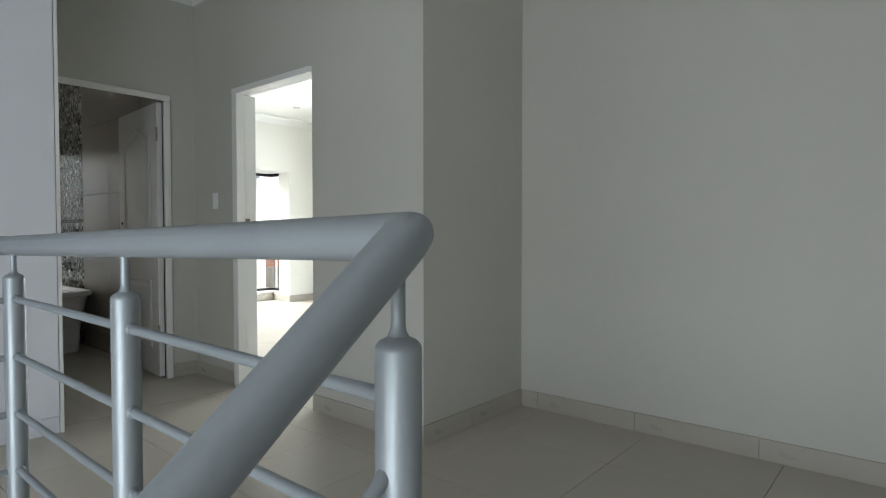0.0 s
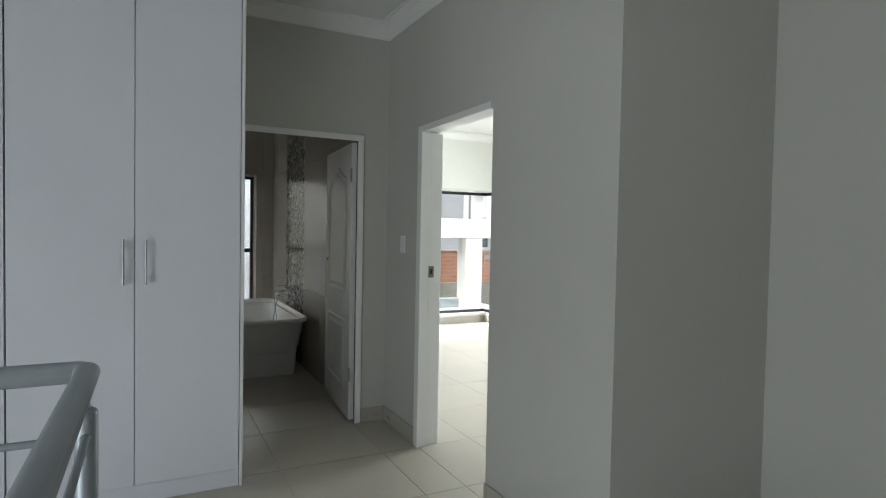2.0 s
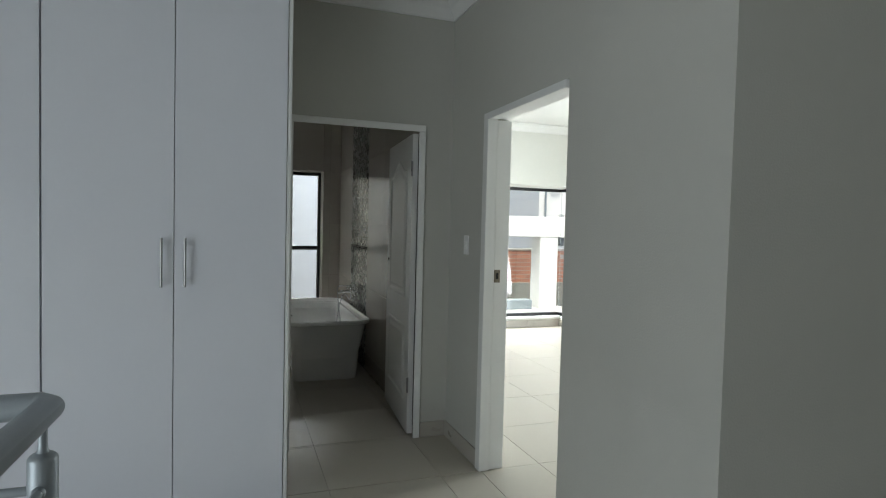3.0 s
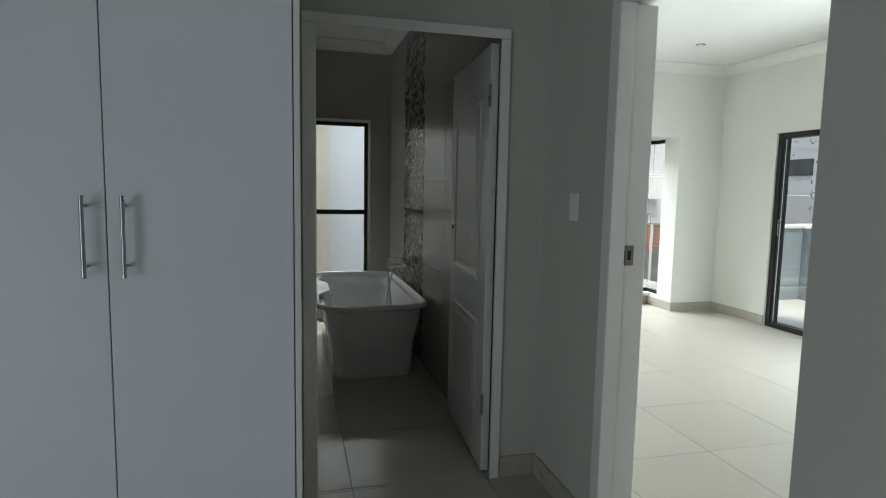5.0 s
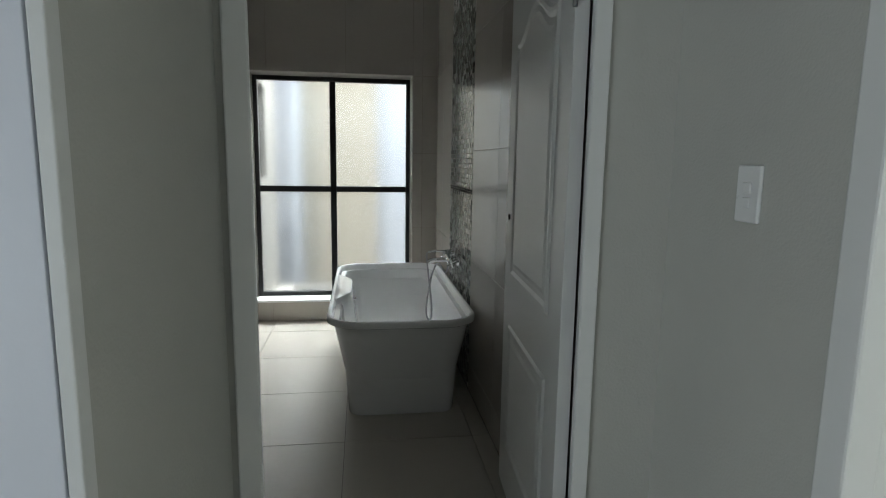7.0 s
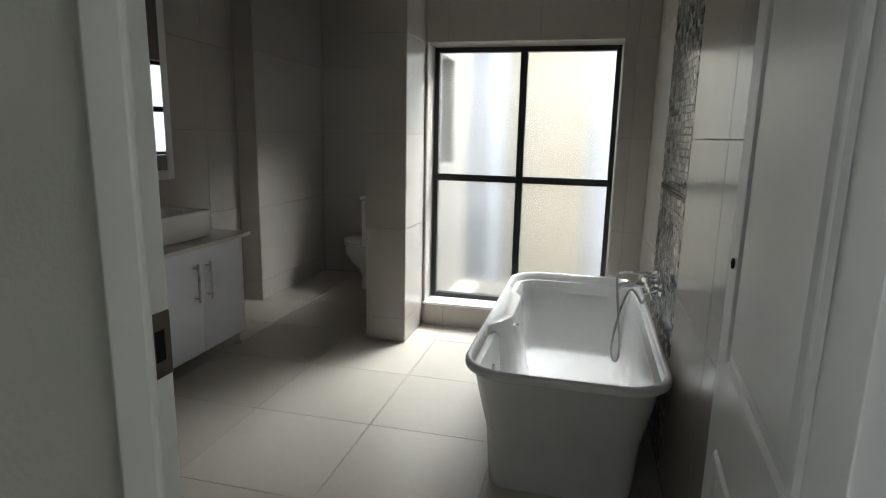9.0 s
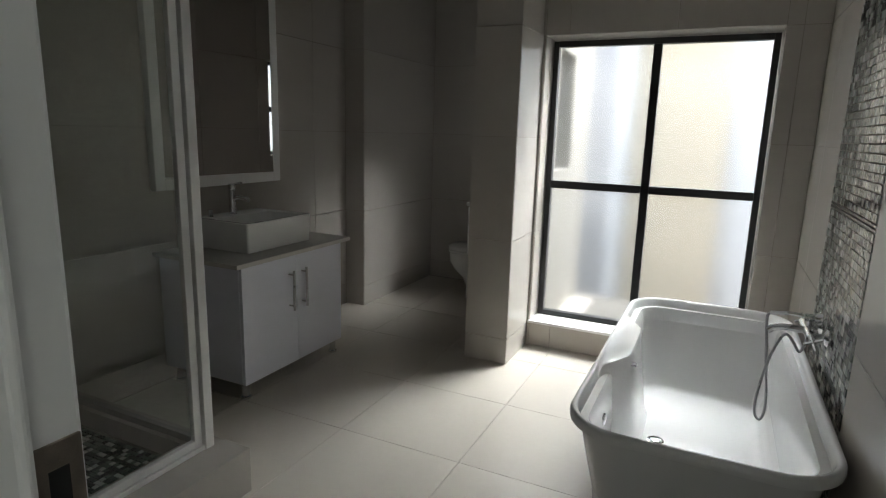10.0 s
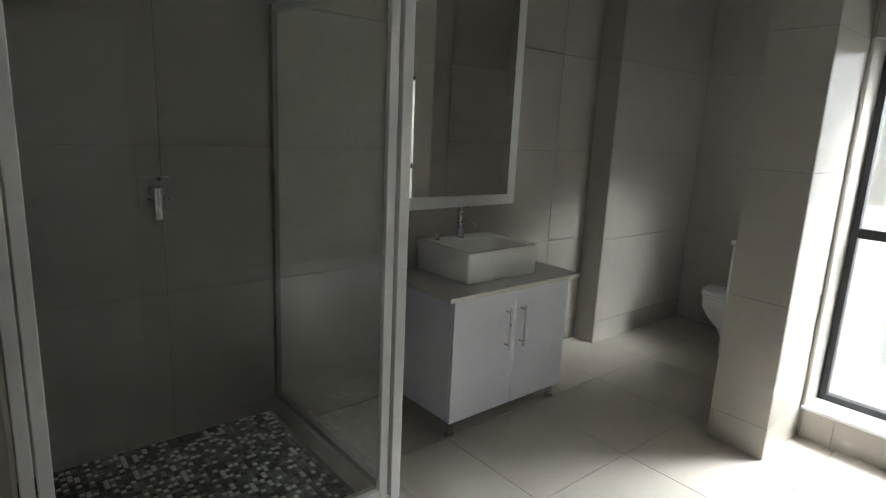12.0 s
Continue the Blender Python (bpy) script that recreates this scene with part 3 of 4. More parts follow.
for k in range(6):
    z = 0.888 - 0.155 * k
    for a, b in (((RX, RY0 + 0.018, z), (RX, RY1 - 0.05, z)), ((RX, RY1 - 0.05, z - 0.004), (-2.6, RY1 - 0.05, z - 0.004))):
        bm = bmesh.new()
        tube(bm, [a, b], 0.009, 12)
        part("bar", bm, M_RAIL, rail, smooth=True)
    bm = bmesh.new()
    tube(bm, [(RX, RY0 + 0.018, z - 0.06), (RX - 1.8, RY0 + 0.018, z - 0.06 - 1.8 * SL)], 0.009, 12)
    part("bar", bm, M_RAIL, rail, smooth=True)
    for (x, y, zz), sides in zip(posts[:3], ((1,), (-1, 1), (-1,))):
        for s in sides:
            bm = bmesh.new()
            lathe(bm, [(0.009, 0), (0.0125, 0.003), (0.012, 0.006), (0.0095, 0.010)], (0, 0, 0), 14, "y")
            for v in bm.verts:
                v.co = Vector((x + v.co.x, y + s * (0.023 + v.co.y), z + v.co.z))
            part("collar", bm, M_RAIL, rail, smooth=True)


def light_switch(x, y, z):
    s = thing("light_switch", "white plastic light switch on the grey wall", "light switch", (x, y, z))
    part("plate", boxes((-0.009, 0, -0.036, 0.036, -0.058, 0.058), bevel=0.004), M_PLASTIC, s)
    for dz in (0.012, -0.018):
        part("rocker", boxes((-0.013, -0.008, -0.012, 0.012, dz - 0.011, dz + 0.011), bevel=0.002), M_PLASTIC, s)


light_switch(CW, 3.752, 1.293)

# ---- bath ----
def bath():
    b = thing("bathtub", "white acrylic freestanding bathtub against the mosaic wall", "bathtub", (1.638, 6.39, 0))
    b.scale.z = 0.98
    X0, X1, Y0, Y1 = -0.387, 0.408, -0.89, 0.83
    bm = bmesh.new()
    def rr(i, r, z, tx=0.0, ty=0.0):
        return round_rect(X0 + i + tx, X1 - i - tx, Y0 + i + ty, Y1 - i - ty, r, z, 10)
    def inner(side, near, far, r, z):
        return round_rect(X0 + side, X1 - side, Y0 + near, Y1 - far, r, z, 10)
    rings = [rr(0.118, 0.075, 0.0), rr(0.113, 0.08, 0.012), rr(0.105, 0.085, 0.12), rr(0.088, 0.10, 0.36), rr(0.074, 0.115, 0.49), rr(0.064, 0.125, 0.512),
             rr(0.010, 0.182, 0.514), rr(0.002, 0.19, 0.519), rr(0.0, 0.192, 0.532), rr(0.002, 0.19, 0.546), rr(0.007, 0.185, 0.553), rr(0.014, 0.178, 0.5555),
             rr(0.022, 0.17, 0.553), rr(0.028, 0.164, 0.546), inner(0.034, 0.033, 0.042, 0.158, 0.525), inner(0.055, 0.05, 0.09, 0.14, 0.42), inner(0.085, 0.082, 0.165, 0.12, 0.28),
             inner(0.108, 0.105, 0.235, 0.10, 0.18), inner(0.125, 0.125, 0.275, 0.09, 0.140), inner(0.14, 0.15, 0.29, 0.075, 0.127), inner(0.17, 0.18, 0.32, 0.05, 0.124),
             inner(0.18, 0.19, 0.33, 0.045, 0.124), inner(0.20, 0.21, 0.35, 0.04, 0.124)]
    loft(bm, rings)
    part("tub", bm, M_ACRYLIC, b, smooth=True)
    # arm ledge inside the room-side wall
    # (run along the bath, inner edge of the top, foot of the sloping face, drop of the top at the ends)
    profile = [(-0.40, -0.352, -0.285, 0.030), (-0.345, -0.346, -0.275, 0.006), (-0.325, -0.338, -0.262, 0.0), (-0.25, -0.298, -0.232, 0.0), (-0.19, -0.270, -0.215, 0.0), (-0.16, -0.264, -0.210, 0.0),
               (0.00, -0.262, -0.208, 0.0), (0.15, -0.263, -0.209, 0.0), (0.21, -0.268, -0.214, 0.0), (0.25, -0.285, -0.228, 0.0), (0.33, -0.325, -0.255, 0.0), (0.39, -0.343, -0.27, 0.004), (0.46, -0.352, -0.285, 0.03)]
    bm = bmesh.new()
    rows = []
    for y, xi, xf, dz in profile:
        rows.append([(-0.372, y, 0.5525 - dz), (-0.35, y, 0.5545 - dz), (xi - 0.012, y, 0.5535 - dz), (xi - 0.003, y, 0.551 - dz), (xi, y, 0.545 - dz), (xi + 0.003, y, 0.53 - dz),
                     (xi + (xf - xi) * 0.35, y, 0.40), (xi + (xf - xi) * 0.75, y, 0.24), (xf, y, 0.15), (xf + 0.012, y, 0.121), (-0.272, y, 0.121), (-0.29, y, 0.20), (-0.314, y, 0.34), (-0.338, y, 0.49)])
    loft(bm, rows)
    part("arm_ledge", bm, M_ACRYLIC, b, smooth=True)
    bm = bmesh.new()
    tube(bm, [(-0.262, -0.165, 0.505), (-0.246, -0.167, 0.503), (-0.242, -0.162, 0.503), (-0.242, -0.140, 0.503), (-0.246, -0.135, 0.503), (-0.262, -0.137, 0.505)], 0.0055, 12)
    part("grab_handle", bm, M_CHROME, b, "small chrome grip", smooth=True)
    bm = bmesh.new()
    lathe(bm, [(0.036, 0.1155), (0.036, 0.121), (0.030, 0.123), (0.024, 0.119), (0.020, 0.119), (0.018, 0.124), (0.006, 0.126)], (-0.14, -0.045, 0.0062), 28)
    part("waste", bm, M_CHROME, b, "chrome waste fitting", smooth=True)
    bm = bmesh.new()
    lathe(bm, [(0.026, 0.0), (0.026, 0.006), (0.018, 0.010), (0.006, 0.012)], (-0.305, -0.50, 0.40), 24, "x")
    part("overflow", bm, M_CHROME, b, "round chrome overflow cap", smooth=True)
    return b


bath()


def spline(points, n=6):
    """Points along a smooth curve through the given ones."""
    p = [Vector(q) for q in points]
    p = [p[0] * 2 - p[1]] + p + [p[-1] * 2 - p[-2]]
    out = []
    for a, b, c, d in zip(p, p[1:], p[2:], p[3:]):
        for k in range(n):
            u = k / n
            out.append(0.5 * (2 * b + (c - a) * u + (2 * a - 5 * b + 4 * c - d) * u * u + (3 * b - a - 3 * c + d) * u ** 3))
    return out + [p[-2]]


def bath_mixer():
    m = thing("bath_mixer", "chrome wall-mounted bath mixer with hand shower", "tap", (XR - 0.004, 6.38, 0.71))
    for s in (-0.075, 0.075):
        bm = bmesh.new()
        lathe(bm, [(0.033, 0.0), (0.033, -0.006), (0.026, -0.014), (0.014, -0.018), (0.014, -0.06)], (0, s, 0), 20, "x")
        part("wall_flange", bm, M_CHROME, m, smooth=True)
    bm = bmesh.new()
    tube(bm, [(-0.06, -0.115, 0), (-0.06, 0.115, 0)], 0.019, 18)
    tube(bm, spline([(-0.06, 0, 0), (-0.12, 0, 0.0), (-0.17, 0, -0.006), (-0.195, 0, -0.022)], 5), 0.015, 16)
    part("body", bm, M_CHROME, m, smooth=True)
    for s in (-1, 1):
        bm = bmesh.new()
        tube(bm, [(-0.06, s * 0.115, 0), (-0.06, s * 0.145, 0)], 0.013, 14)
        for k in range(4):
            a = math.pi / 2 * k + 0.4
            c = (-0.06, s * 0.15, 0)
            tube(bm, [c, (c[0] + 0.032 * math.cos(a), c[1], c[2] + 0.032 * math.sin(a))], 0.0065, 10)
        part("cross_handle", bm, M_CHROME, m, smooth=True)
    bm = bmesh.new()
    tube(bm, [(-0.06, 0, 0.015), (-0.06, 0, 0.045)], 0.009, 12)
    tube(bm, [(-0.045, 0, 0.05), (-0.08, 0, 0.052)], 0.016, 14)
    part("cradle", bm, M_CHROME, m, smooth=True)
    bm = bmesh.new()
    tube(bm, spline([(-0.195, 0.0, 0.050), (-0.14, 0.0, 0.058), (-0.09, 0.0, 0.056), (-0.05, 0.0, 0.052)], 4), 0.008, 14)
    lathe(bm, [(0.010, -0.05), (0.016, -0.045), (0.026, -0.025), (0.026, -0.018), (0.02, -0.016)], (0.0, 0.0, 0.052), 20, "x")
    part("hand_shower", bm, M_CHROME, m, smooth=True)
    bm = bmesh.new()
    hang = [(-0.195, 0.0, 0.050), (-0.203, 0.0, 0.030), (-0.196, 0.0, -0.05), (-0.184, 0.003, -0.16), (-0.168, 0.006, -0.29), (-0.166, 0.004, -0.37), (-0.178, 0.0, -0.405), (-0.196, -0.004, -0.39),
            (-0.204, -0.006, -0.34), (-0.196, -0.008, -0.25), (-0.176, -0.012, -0.13), (-0.150, -0.018, -0.045), (-0.130, -0.024, -0.022), (-0.105, -0.026, -0.05), (-0.082, -0.022, -0.085), (-0.066, -0.012, -0.06), (-0.06, 0.0, -0.015)]
    tube(bm, spline(hang, 6), 0.0055, 10)
    part("hose", bm, M_STEEL, m, "flexible steel shower hose", smooth=True)
    return m


bath_mixer()


# ---- vanity, basin, mirror ----
def vanity():
    v = thing("vanity_cabinet", "white two-door vanity cabinet on short chrome legs", "cabinet", (WX, 5.945, 0))
    D, W = 0.596, 0.852
    part("carcass", boxes((0.004, D - 0.02, 0, W, 0.092, 0.726), bevel=0.0015), M_MELAMINE, v)
    for a, b, h in ((0.0, W / 2, W / 2 - 0.068), (W / 2, W, W / 2 + 0.042)):
        d = part("door", boxes((D - 0.0195, D, a + 0.001, b - 0.0015, 0.090, 0.724), bevel=0.0015), M_MELAMINE, v)
        bm = bmesh.new()
        tube(bm, [(D + 0.036, h, 0.415), (D + 0.036, h, 0.645)], 0.0072, 14)
        for z in (0.44, 0.62):
            tube(bm, [(D, h, z), (D + 0.036, h, z)], 0.005, 10)
        part("handle", bm, M_STEEL, d, "brushed steel bar handle", smooth=True)
    for x in (0.06, D - 0.042):
        for y in (0.042, W - 0.042):
            bm = bmesh.new()
            lathe(bm, [(0.026, 0.0), (0.026, 0.012), (0.019, 0.016), (0.019, 0.086), (0.026, 0.09), (0.026, 0.092)], (x, y, 0), 18)
            part("leg", bm, M_CHROME, v, smooth=True)
    return v


vanity()
top = tagged(part("worktop", boxes((WX + 0.003, WX + 0.611, 5.905, 6.88, 0.726, 0.750), bevel=0.003), M_QUARTZ), "pale speckled stone top on the vanity", "worktop")


def basin():
    b = thing("wash_basin", "white rectangular ceramic vessel basin on the vanity top", "basin", (-0.825, 6.38, 0.750))
    bm = bmesh.new()
    def rr(x0, x1, y0, y1, r, z):
        return round_rect(x0, x1, y0, y1, r, z, 5)
    rings = [rr(-0.195, 0.195, -0.225, 0.225, 0.012, 0.0), rr(-0.205, 0.215, -0.258, 0.258, 0.014, 0.006), rr(-0.208, 0.220, -0.267, 0.267, 0.014, 0.162), rr(-0.203, 0.215, -0.263, 0.263, 0.014, 0.168),
             rr(-0.085, 0.202, -0.242, 0.242, 0.03, 0.168), rr(-0.080, 0.197, -0.225, 0.225, 0.04, 0.162), rr(-0.06, 0.165, -0.195, 0.195, 0.06, 0.04), rr(-0.02, 0.12, -0.13, 0.13, 0.06, 0.022)]
    loft(bm, rings)
    part("bowl", bm, M_CERAMIC, b, smooth=True)
    bm = bmesh.new()
    lathe(bm, [(0.013, 0), (0.013, 0.004), (0.009, 0.005), (0.008, 0.001)], (-0.079, 0.0, 0.108), 20, "x")
    part("overflow_ring", bm, M_CHROME, b, "chrome overflow ring", smooth=True)
    bm = bmesh.new()
    lathe(bm, [(0.022, 0.0225), (0.022, 0.026), (0.012, 0.027)], (0.05, 0, 0), 20)
    part("waste", bm, M_CHROME, b, smooth=True)
    return b


basin()


def basin_tap():
    t = thing("basin_tap", "chrome basin mixer tap on the basin ledge", "tap", (-0.967, 6.373, 0.918))
    bm = bmesh.new()
    lathe(bm, [(0.026, 0), (0.026, 0.006), (0.021, 0.010), (0.021, 0.135), (0.017, 0.14)], (0, 0, 0), 22)
    part("body", bm, M_CHROME, t, smooth=True)
    bm = bmesh.new()
    tube(bm, [(0, 0, 0.085), (0.05, 0, 0.10), (0.11, 0, 0.098), (0.128, 0, 0.086)], 0.012, 14)
    part("spout", bm, M_CHROME, t, smooth=True)
    bm = bmesh.new()
    lathe(bm, [(0.022, 0.142), (0.024, 0.146), (0.024, 0.172), (0.018, 0.178)], (0, 0, 0), 20)
    tube(bm, [(0.0, 0, 0.168), (0.05, 0.0, 0.182), (0.072, 0, 0.186)], 0.0065, 10, squash=1.6)
    part("lever", bm, M_CHROME, t, smooth=True)
    k = thing("waste_knob", "small chrome pop-up waste knob on the basin", "knob", (-0.967, 6.205, 0.918))
    bm = bmesh.new()
    lathe(bm, [(0.016, 0), (0.016, 0.004), (0.012, 0.006), (0.012, 0.034), (0.014, 0.037), (0.010, 0.041)], (0, 0, 0), 18)
    part("knob", bm, M_CHROME, k, smooth=True)


basin_tap()


def mirror():
    y0, y1, z0, z1 = 5.925, 6.885, 1.078, 2.40
    m = thing("mirror", "tall mirror in a flat white frame above the basin", "mirror", (WX, y0, z0))
    w, h, f = y1 - y0, z1 - z0, 0.062
    for r in ((0, 0.045, 0, f, 0, h), (0, 0.045, w - f, w, 0, h), (0, 0.045, f, w - f, 0, f), (0, 0.045, f, w - f, h - f, h)):
        part("frame_side", boxes(r, bevel=0.003), M_TRIM, m)
    glass = boxes((0.002, 0.006, f - 0.004, w - f + 0.004, f - 0.004, h - f + 0.004))
    for p in glass.verts:
        p.co.x += 0.036 * (p.co.y - f) / (w - 2 * f)  # the glass sits a little askew in its frame
    part("glass", glass, M_MIRROR, m, "dark reflecting mirror glass")


mirror()


# ---- toilet, facing into the recess ----
def toilet():
    t = thing("toilet", "white ceramic close-coupled toilet with closed lid", "toilet", (0.02, 8.43, 0))
    def oval(cx, rx, ry, z, n=32, flat=0.0):
        out = []
        for k in range(n):
            a = 2 * math.pi * k / n
            c, s = math.cos(a), math.sin(a)
            out.append((cx + rx * math.copysign(abs(c) ** (0.9 if c < 0 else 0.6), c), ry * math.copysign(abs(s) ** 0.85, s), z))
        return out
    bm = bmesh.new()
    loft(bm, [oval(-0.13, 0.20, 0.125, 0.0), oval(-0.13, 0.195, 0.12, 0.02), oval(-0.14, 0.185, 0.115, 0.11), oval(-0.16, 0.20, 0.13, 0.18), oval(-0.20, 0.235, 0.165, 0.25),
              oval(-0.22, 0.26, 0.184, 0.32), oval(-0.22, 0.262, 0.188, 0.39), oval(-0.22, 0.252, 0.178, 0.405)])
    part("bowl", bm, M_CERAMIC, t, smooth=True)
    bm = bmesh.new()
    loft(bm, [oval(-0.335, 0.144, 0.177, 0.406), oval(-0.335, 0.150, 0.182, 0.411), oval(-0.335, 0.150, 0.182, 0.422), oval(-0.335, 0.144, 0.177, 0.426)])
    part("seat", bm, M_ACRYLIC, t, smooth=True)
    bm = bmesh.new()
    loft(bm, [oval(-0.335, 0.144, 0.177, 0.429), oval(-0.335, 0.151, 0.183, 0.434), oval(-0.335, 0.149, 0.181, 0.460), oval(-0.335, 0.128, 0.162, 0.470)])
    part("lid", bm, M_ACRYLIC, t, smooth=True)
    bm = bmesh.new()
    box(bm, -0.265, 0.095, -0.185, 0.185, 0.404, 0.825, bevel=0.02, seg=3)
    part("cistern", bm, M_CERAMIC, t, smooth=True)
    bm = bmesh.new()
    box(bm, -0.275, 0.097, -0.195, 0.195, 0.827, 0.862, bevel=0.012, seg=3)
    lid = part("cistern_lid", bm, M_CERAMIC, t, smooth=True)
    bm = bmesh.new()
    lathe(bm, [(0.022, 0.862), (0.022, 0.868), (0.016, 0.870)], (-0.095, 0, 0), 20)
    part("flush_button", bm, M_CHROME, lid, smooth=True)


toilet()

# ---- shower ----
KX, KY, KH = 0.074, 5.386, 0.186
kerb = structure("shower_kerb", boxes((KX - 0.26, KX, 4.23, KY, 0, KH), (WX, KX - 0.26, KY - 0.105, KY, 0, KH), bevel=0.002), M_WTILE, "beige tiled shower kerb", "kerb")
enclosure = thing("shower_enclosure", "white framed glass shower enclosure on a tiled kerb", "shower")
GX, GY, GT, GW = -0.085, 5.315, 2.02, 4.235
for nm, r in (("corner_post", (GX - 0.022, GX + 0.022, GY - 0.018, GY + 0.022, KH, GT)), ("grey_channel", (WX, WX + 0.03, GY - 0.015, GY + 0.015, KH, GT)),
              ("grey_channel", (WX + 0.03, GX - 0.022, GY - 0.015, GY + 0.015, KH, KH + 0.03)), ("rail", (WX + 0.03, GX - 0.022, GY - 0.015, GY + 0.015, GT - 0.035, GT)),
              ("rail", (GX - 0.016, GX + 0.016, GW + 0.03, GY - 0.018, GT - 0.035, GT)), ("rail", (GX - 0.016, GX + 0.016, GW + 0.03, GY - 0.018, KH, KH + 0.02)),
              ("wall_channel", (GX - 0.02, GX + 0.02, GW, GW + 0.03, KH, GT))):
    part("wall_channel" if nm == "grey_channel" else nm, boxes(r, bevel=0.003), M_CHANNEL if nm == "grey_channel" else M_WHITE_AL, enclosure)
part("fixed_pane", boxes((WX + 0.02, GX - 0.01, GY - 0.003, GY + 0.003, KH + 0.02, GT - 0.02)), M_SHOWER, enclosure, "clear glass panel").visible_shadow = False
door = part("shower_door", boxes((GX - 0.013, GX + 0.013, GY - 0.062, GY - 0.028, KH + 0.024, GT - 0.04), bevel=0.003), M_WHITE_AL, enclosure)
for r in ((GX - 0.013, GX + 0.013, GW + 0.035, GW + 0.068, KH + 0.024, GT - 0.04), (GX - 0.013, GX + 0.013, GW + 0.068, GY - 0.062, KH + 0.024, KH + 0.055), (GX - 0.013, GX + 0.013, GW + 0.068, GY - 0.062, GT - 0.075, GT - 0.04)):
    part("door_rail", boxes(r, bevel=0.003), M_WHITE_AL, door)
part("pane", boxes((GX - 0.003, GX + 0.003, GW + 0.06, GY - 0.055, KH + 0.05, GT - 0.07)), M_SHOWER, door, "clear glass pane").visible_shadow = False


def shower_mixer():
    m = thing("shower_mixer", "chrome lever shower mixer on a square wall plate", "tap", (WX, 4.80, 1.225))
    part("wall_plate", boxes((0, 0.008, -0.06, 0.06, -0.06, 0.06), bevel=0.003), M_STEEL, m)
    bm = bmesh.new()
    lathe(bm, [(0.028, 0.008), (0.028, 0.04), (0.024, 0.046)], (0, 0, 0), 22, "x")
    part("body", bm, M_STEEL, m, smooth=True)
    bm = bmesh.new()
    box(bm, 0.046, 0.062, -0.014, 0.014, -0.11, 0.02, bevel=0.005)
    part("lever", bm, M_CHROME, m, smooth=True)


shower_mixer()


# ---- downlights ----
def downlight(x, y):
    d = thing("downlight", "small round recessed ceiling downlight with a pale rim", "ceiling light", (x, y, CR), group="ceiling downlights")
    bm = bmesh.new()
    lathe(bm, [(0.045, 0), (0.045, -0.004), (0.038, -0.007), (0.032, -0.003), (0.031, -0.0005)], (0, 0, 0), 24)
    part("rim", bm, M_STEEL, d, smooth=True)
    bm = bmesh.new()
    lathe(bm, [(0.026, -0.0035), (0.026, -0.006), (0.012, -0.009)], (0, 0, 0), 20)
    part("lamp", bm, M_PLASTIC, d, smooth=True)


for x, y in ((4.889, 6.508), (4.889, 4.3), (3.3, 6.508)):
    downlight(x, y)

# ---- outside ----
tagged(part("ground", boxes((-900, 900, -900, 900, -3.4, -3.2)), M_GROUND), "dry garden ground around the house", "ground", kind="structure")
tagged(part("terrace_floor", boxes((5.962, 9.6, 1.5, 7.9, -0.25, -0.02), (2.3, 6.6, 7.905, 9.9, -0.25, -0.03)), M_TERRACE), "pale tiled terrace outside the sliding door", "terrace", kind="structure")
para = thing("parapet", "terrace parapet coloured as in shade, with a white coping", "parapet", kind="structure")
part("wall", boxes((5.97, 7.64, 7.80, 7.90, -0.02, 0.93)), M_SHADEGREY, para)
part("pier", boxes((7.65, 9.6, 7.45, 7.90, -0.02, 0.93)), M_SHADEGREY, para)
part("plinth", boxes((7.63, 9.6, 7.43, 7.449, -0.02, 0.16), (7.631, 7.649, 7.45, 7.79, -0.02, 0.16), (5.97, 7.63, 7.78, 7.799, -0.02, 0.16), bevel=0.004), M_SHADEGREY, para)
part("coping", boxes((5.97, 7.60, 7.77, 7.93, 0.93, 0.975), (7.61, 9.6, 7.41, 7.93, 0.93, 0.985), bevel=0.01), M_PLASTER, para)
low_wall = thing("garden_wall", "low white plastered garden wall beyond the terrace", "wall", (16.0, 15.0, -3.2), kind="structure")
part("wall", boxes((-0.1, 0.1, -4, 8, 0, 4.58), bevel=0.02), M_PLASTER, low_wall)
kerb_b = thing("balcony_kerb", "grey kerb with a glass balustrade outside the bay window", "balustrade", kind="structure")
part("kerb", boxes((2.3, 5.85, 9.55, 9.75, -0.03, 0.14), bevel=0.01), M_SHADEGREY, kerb_b)
part("pane", boxes((2.3, 5.85, 9.64, 9.65, 0.14, 1.0)), M_GLASS, kerb_b).visible_shadow = False


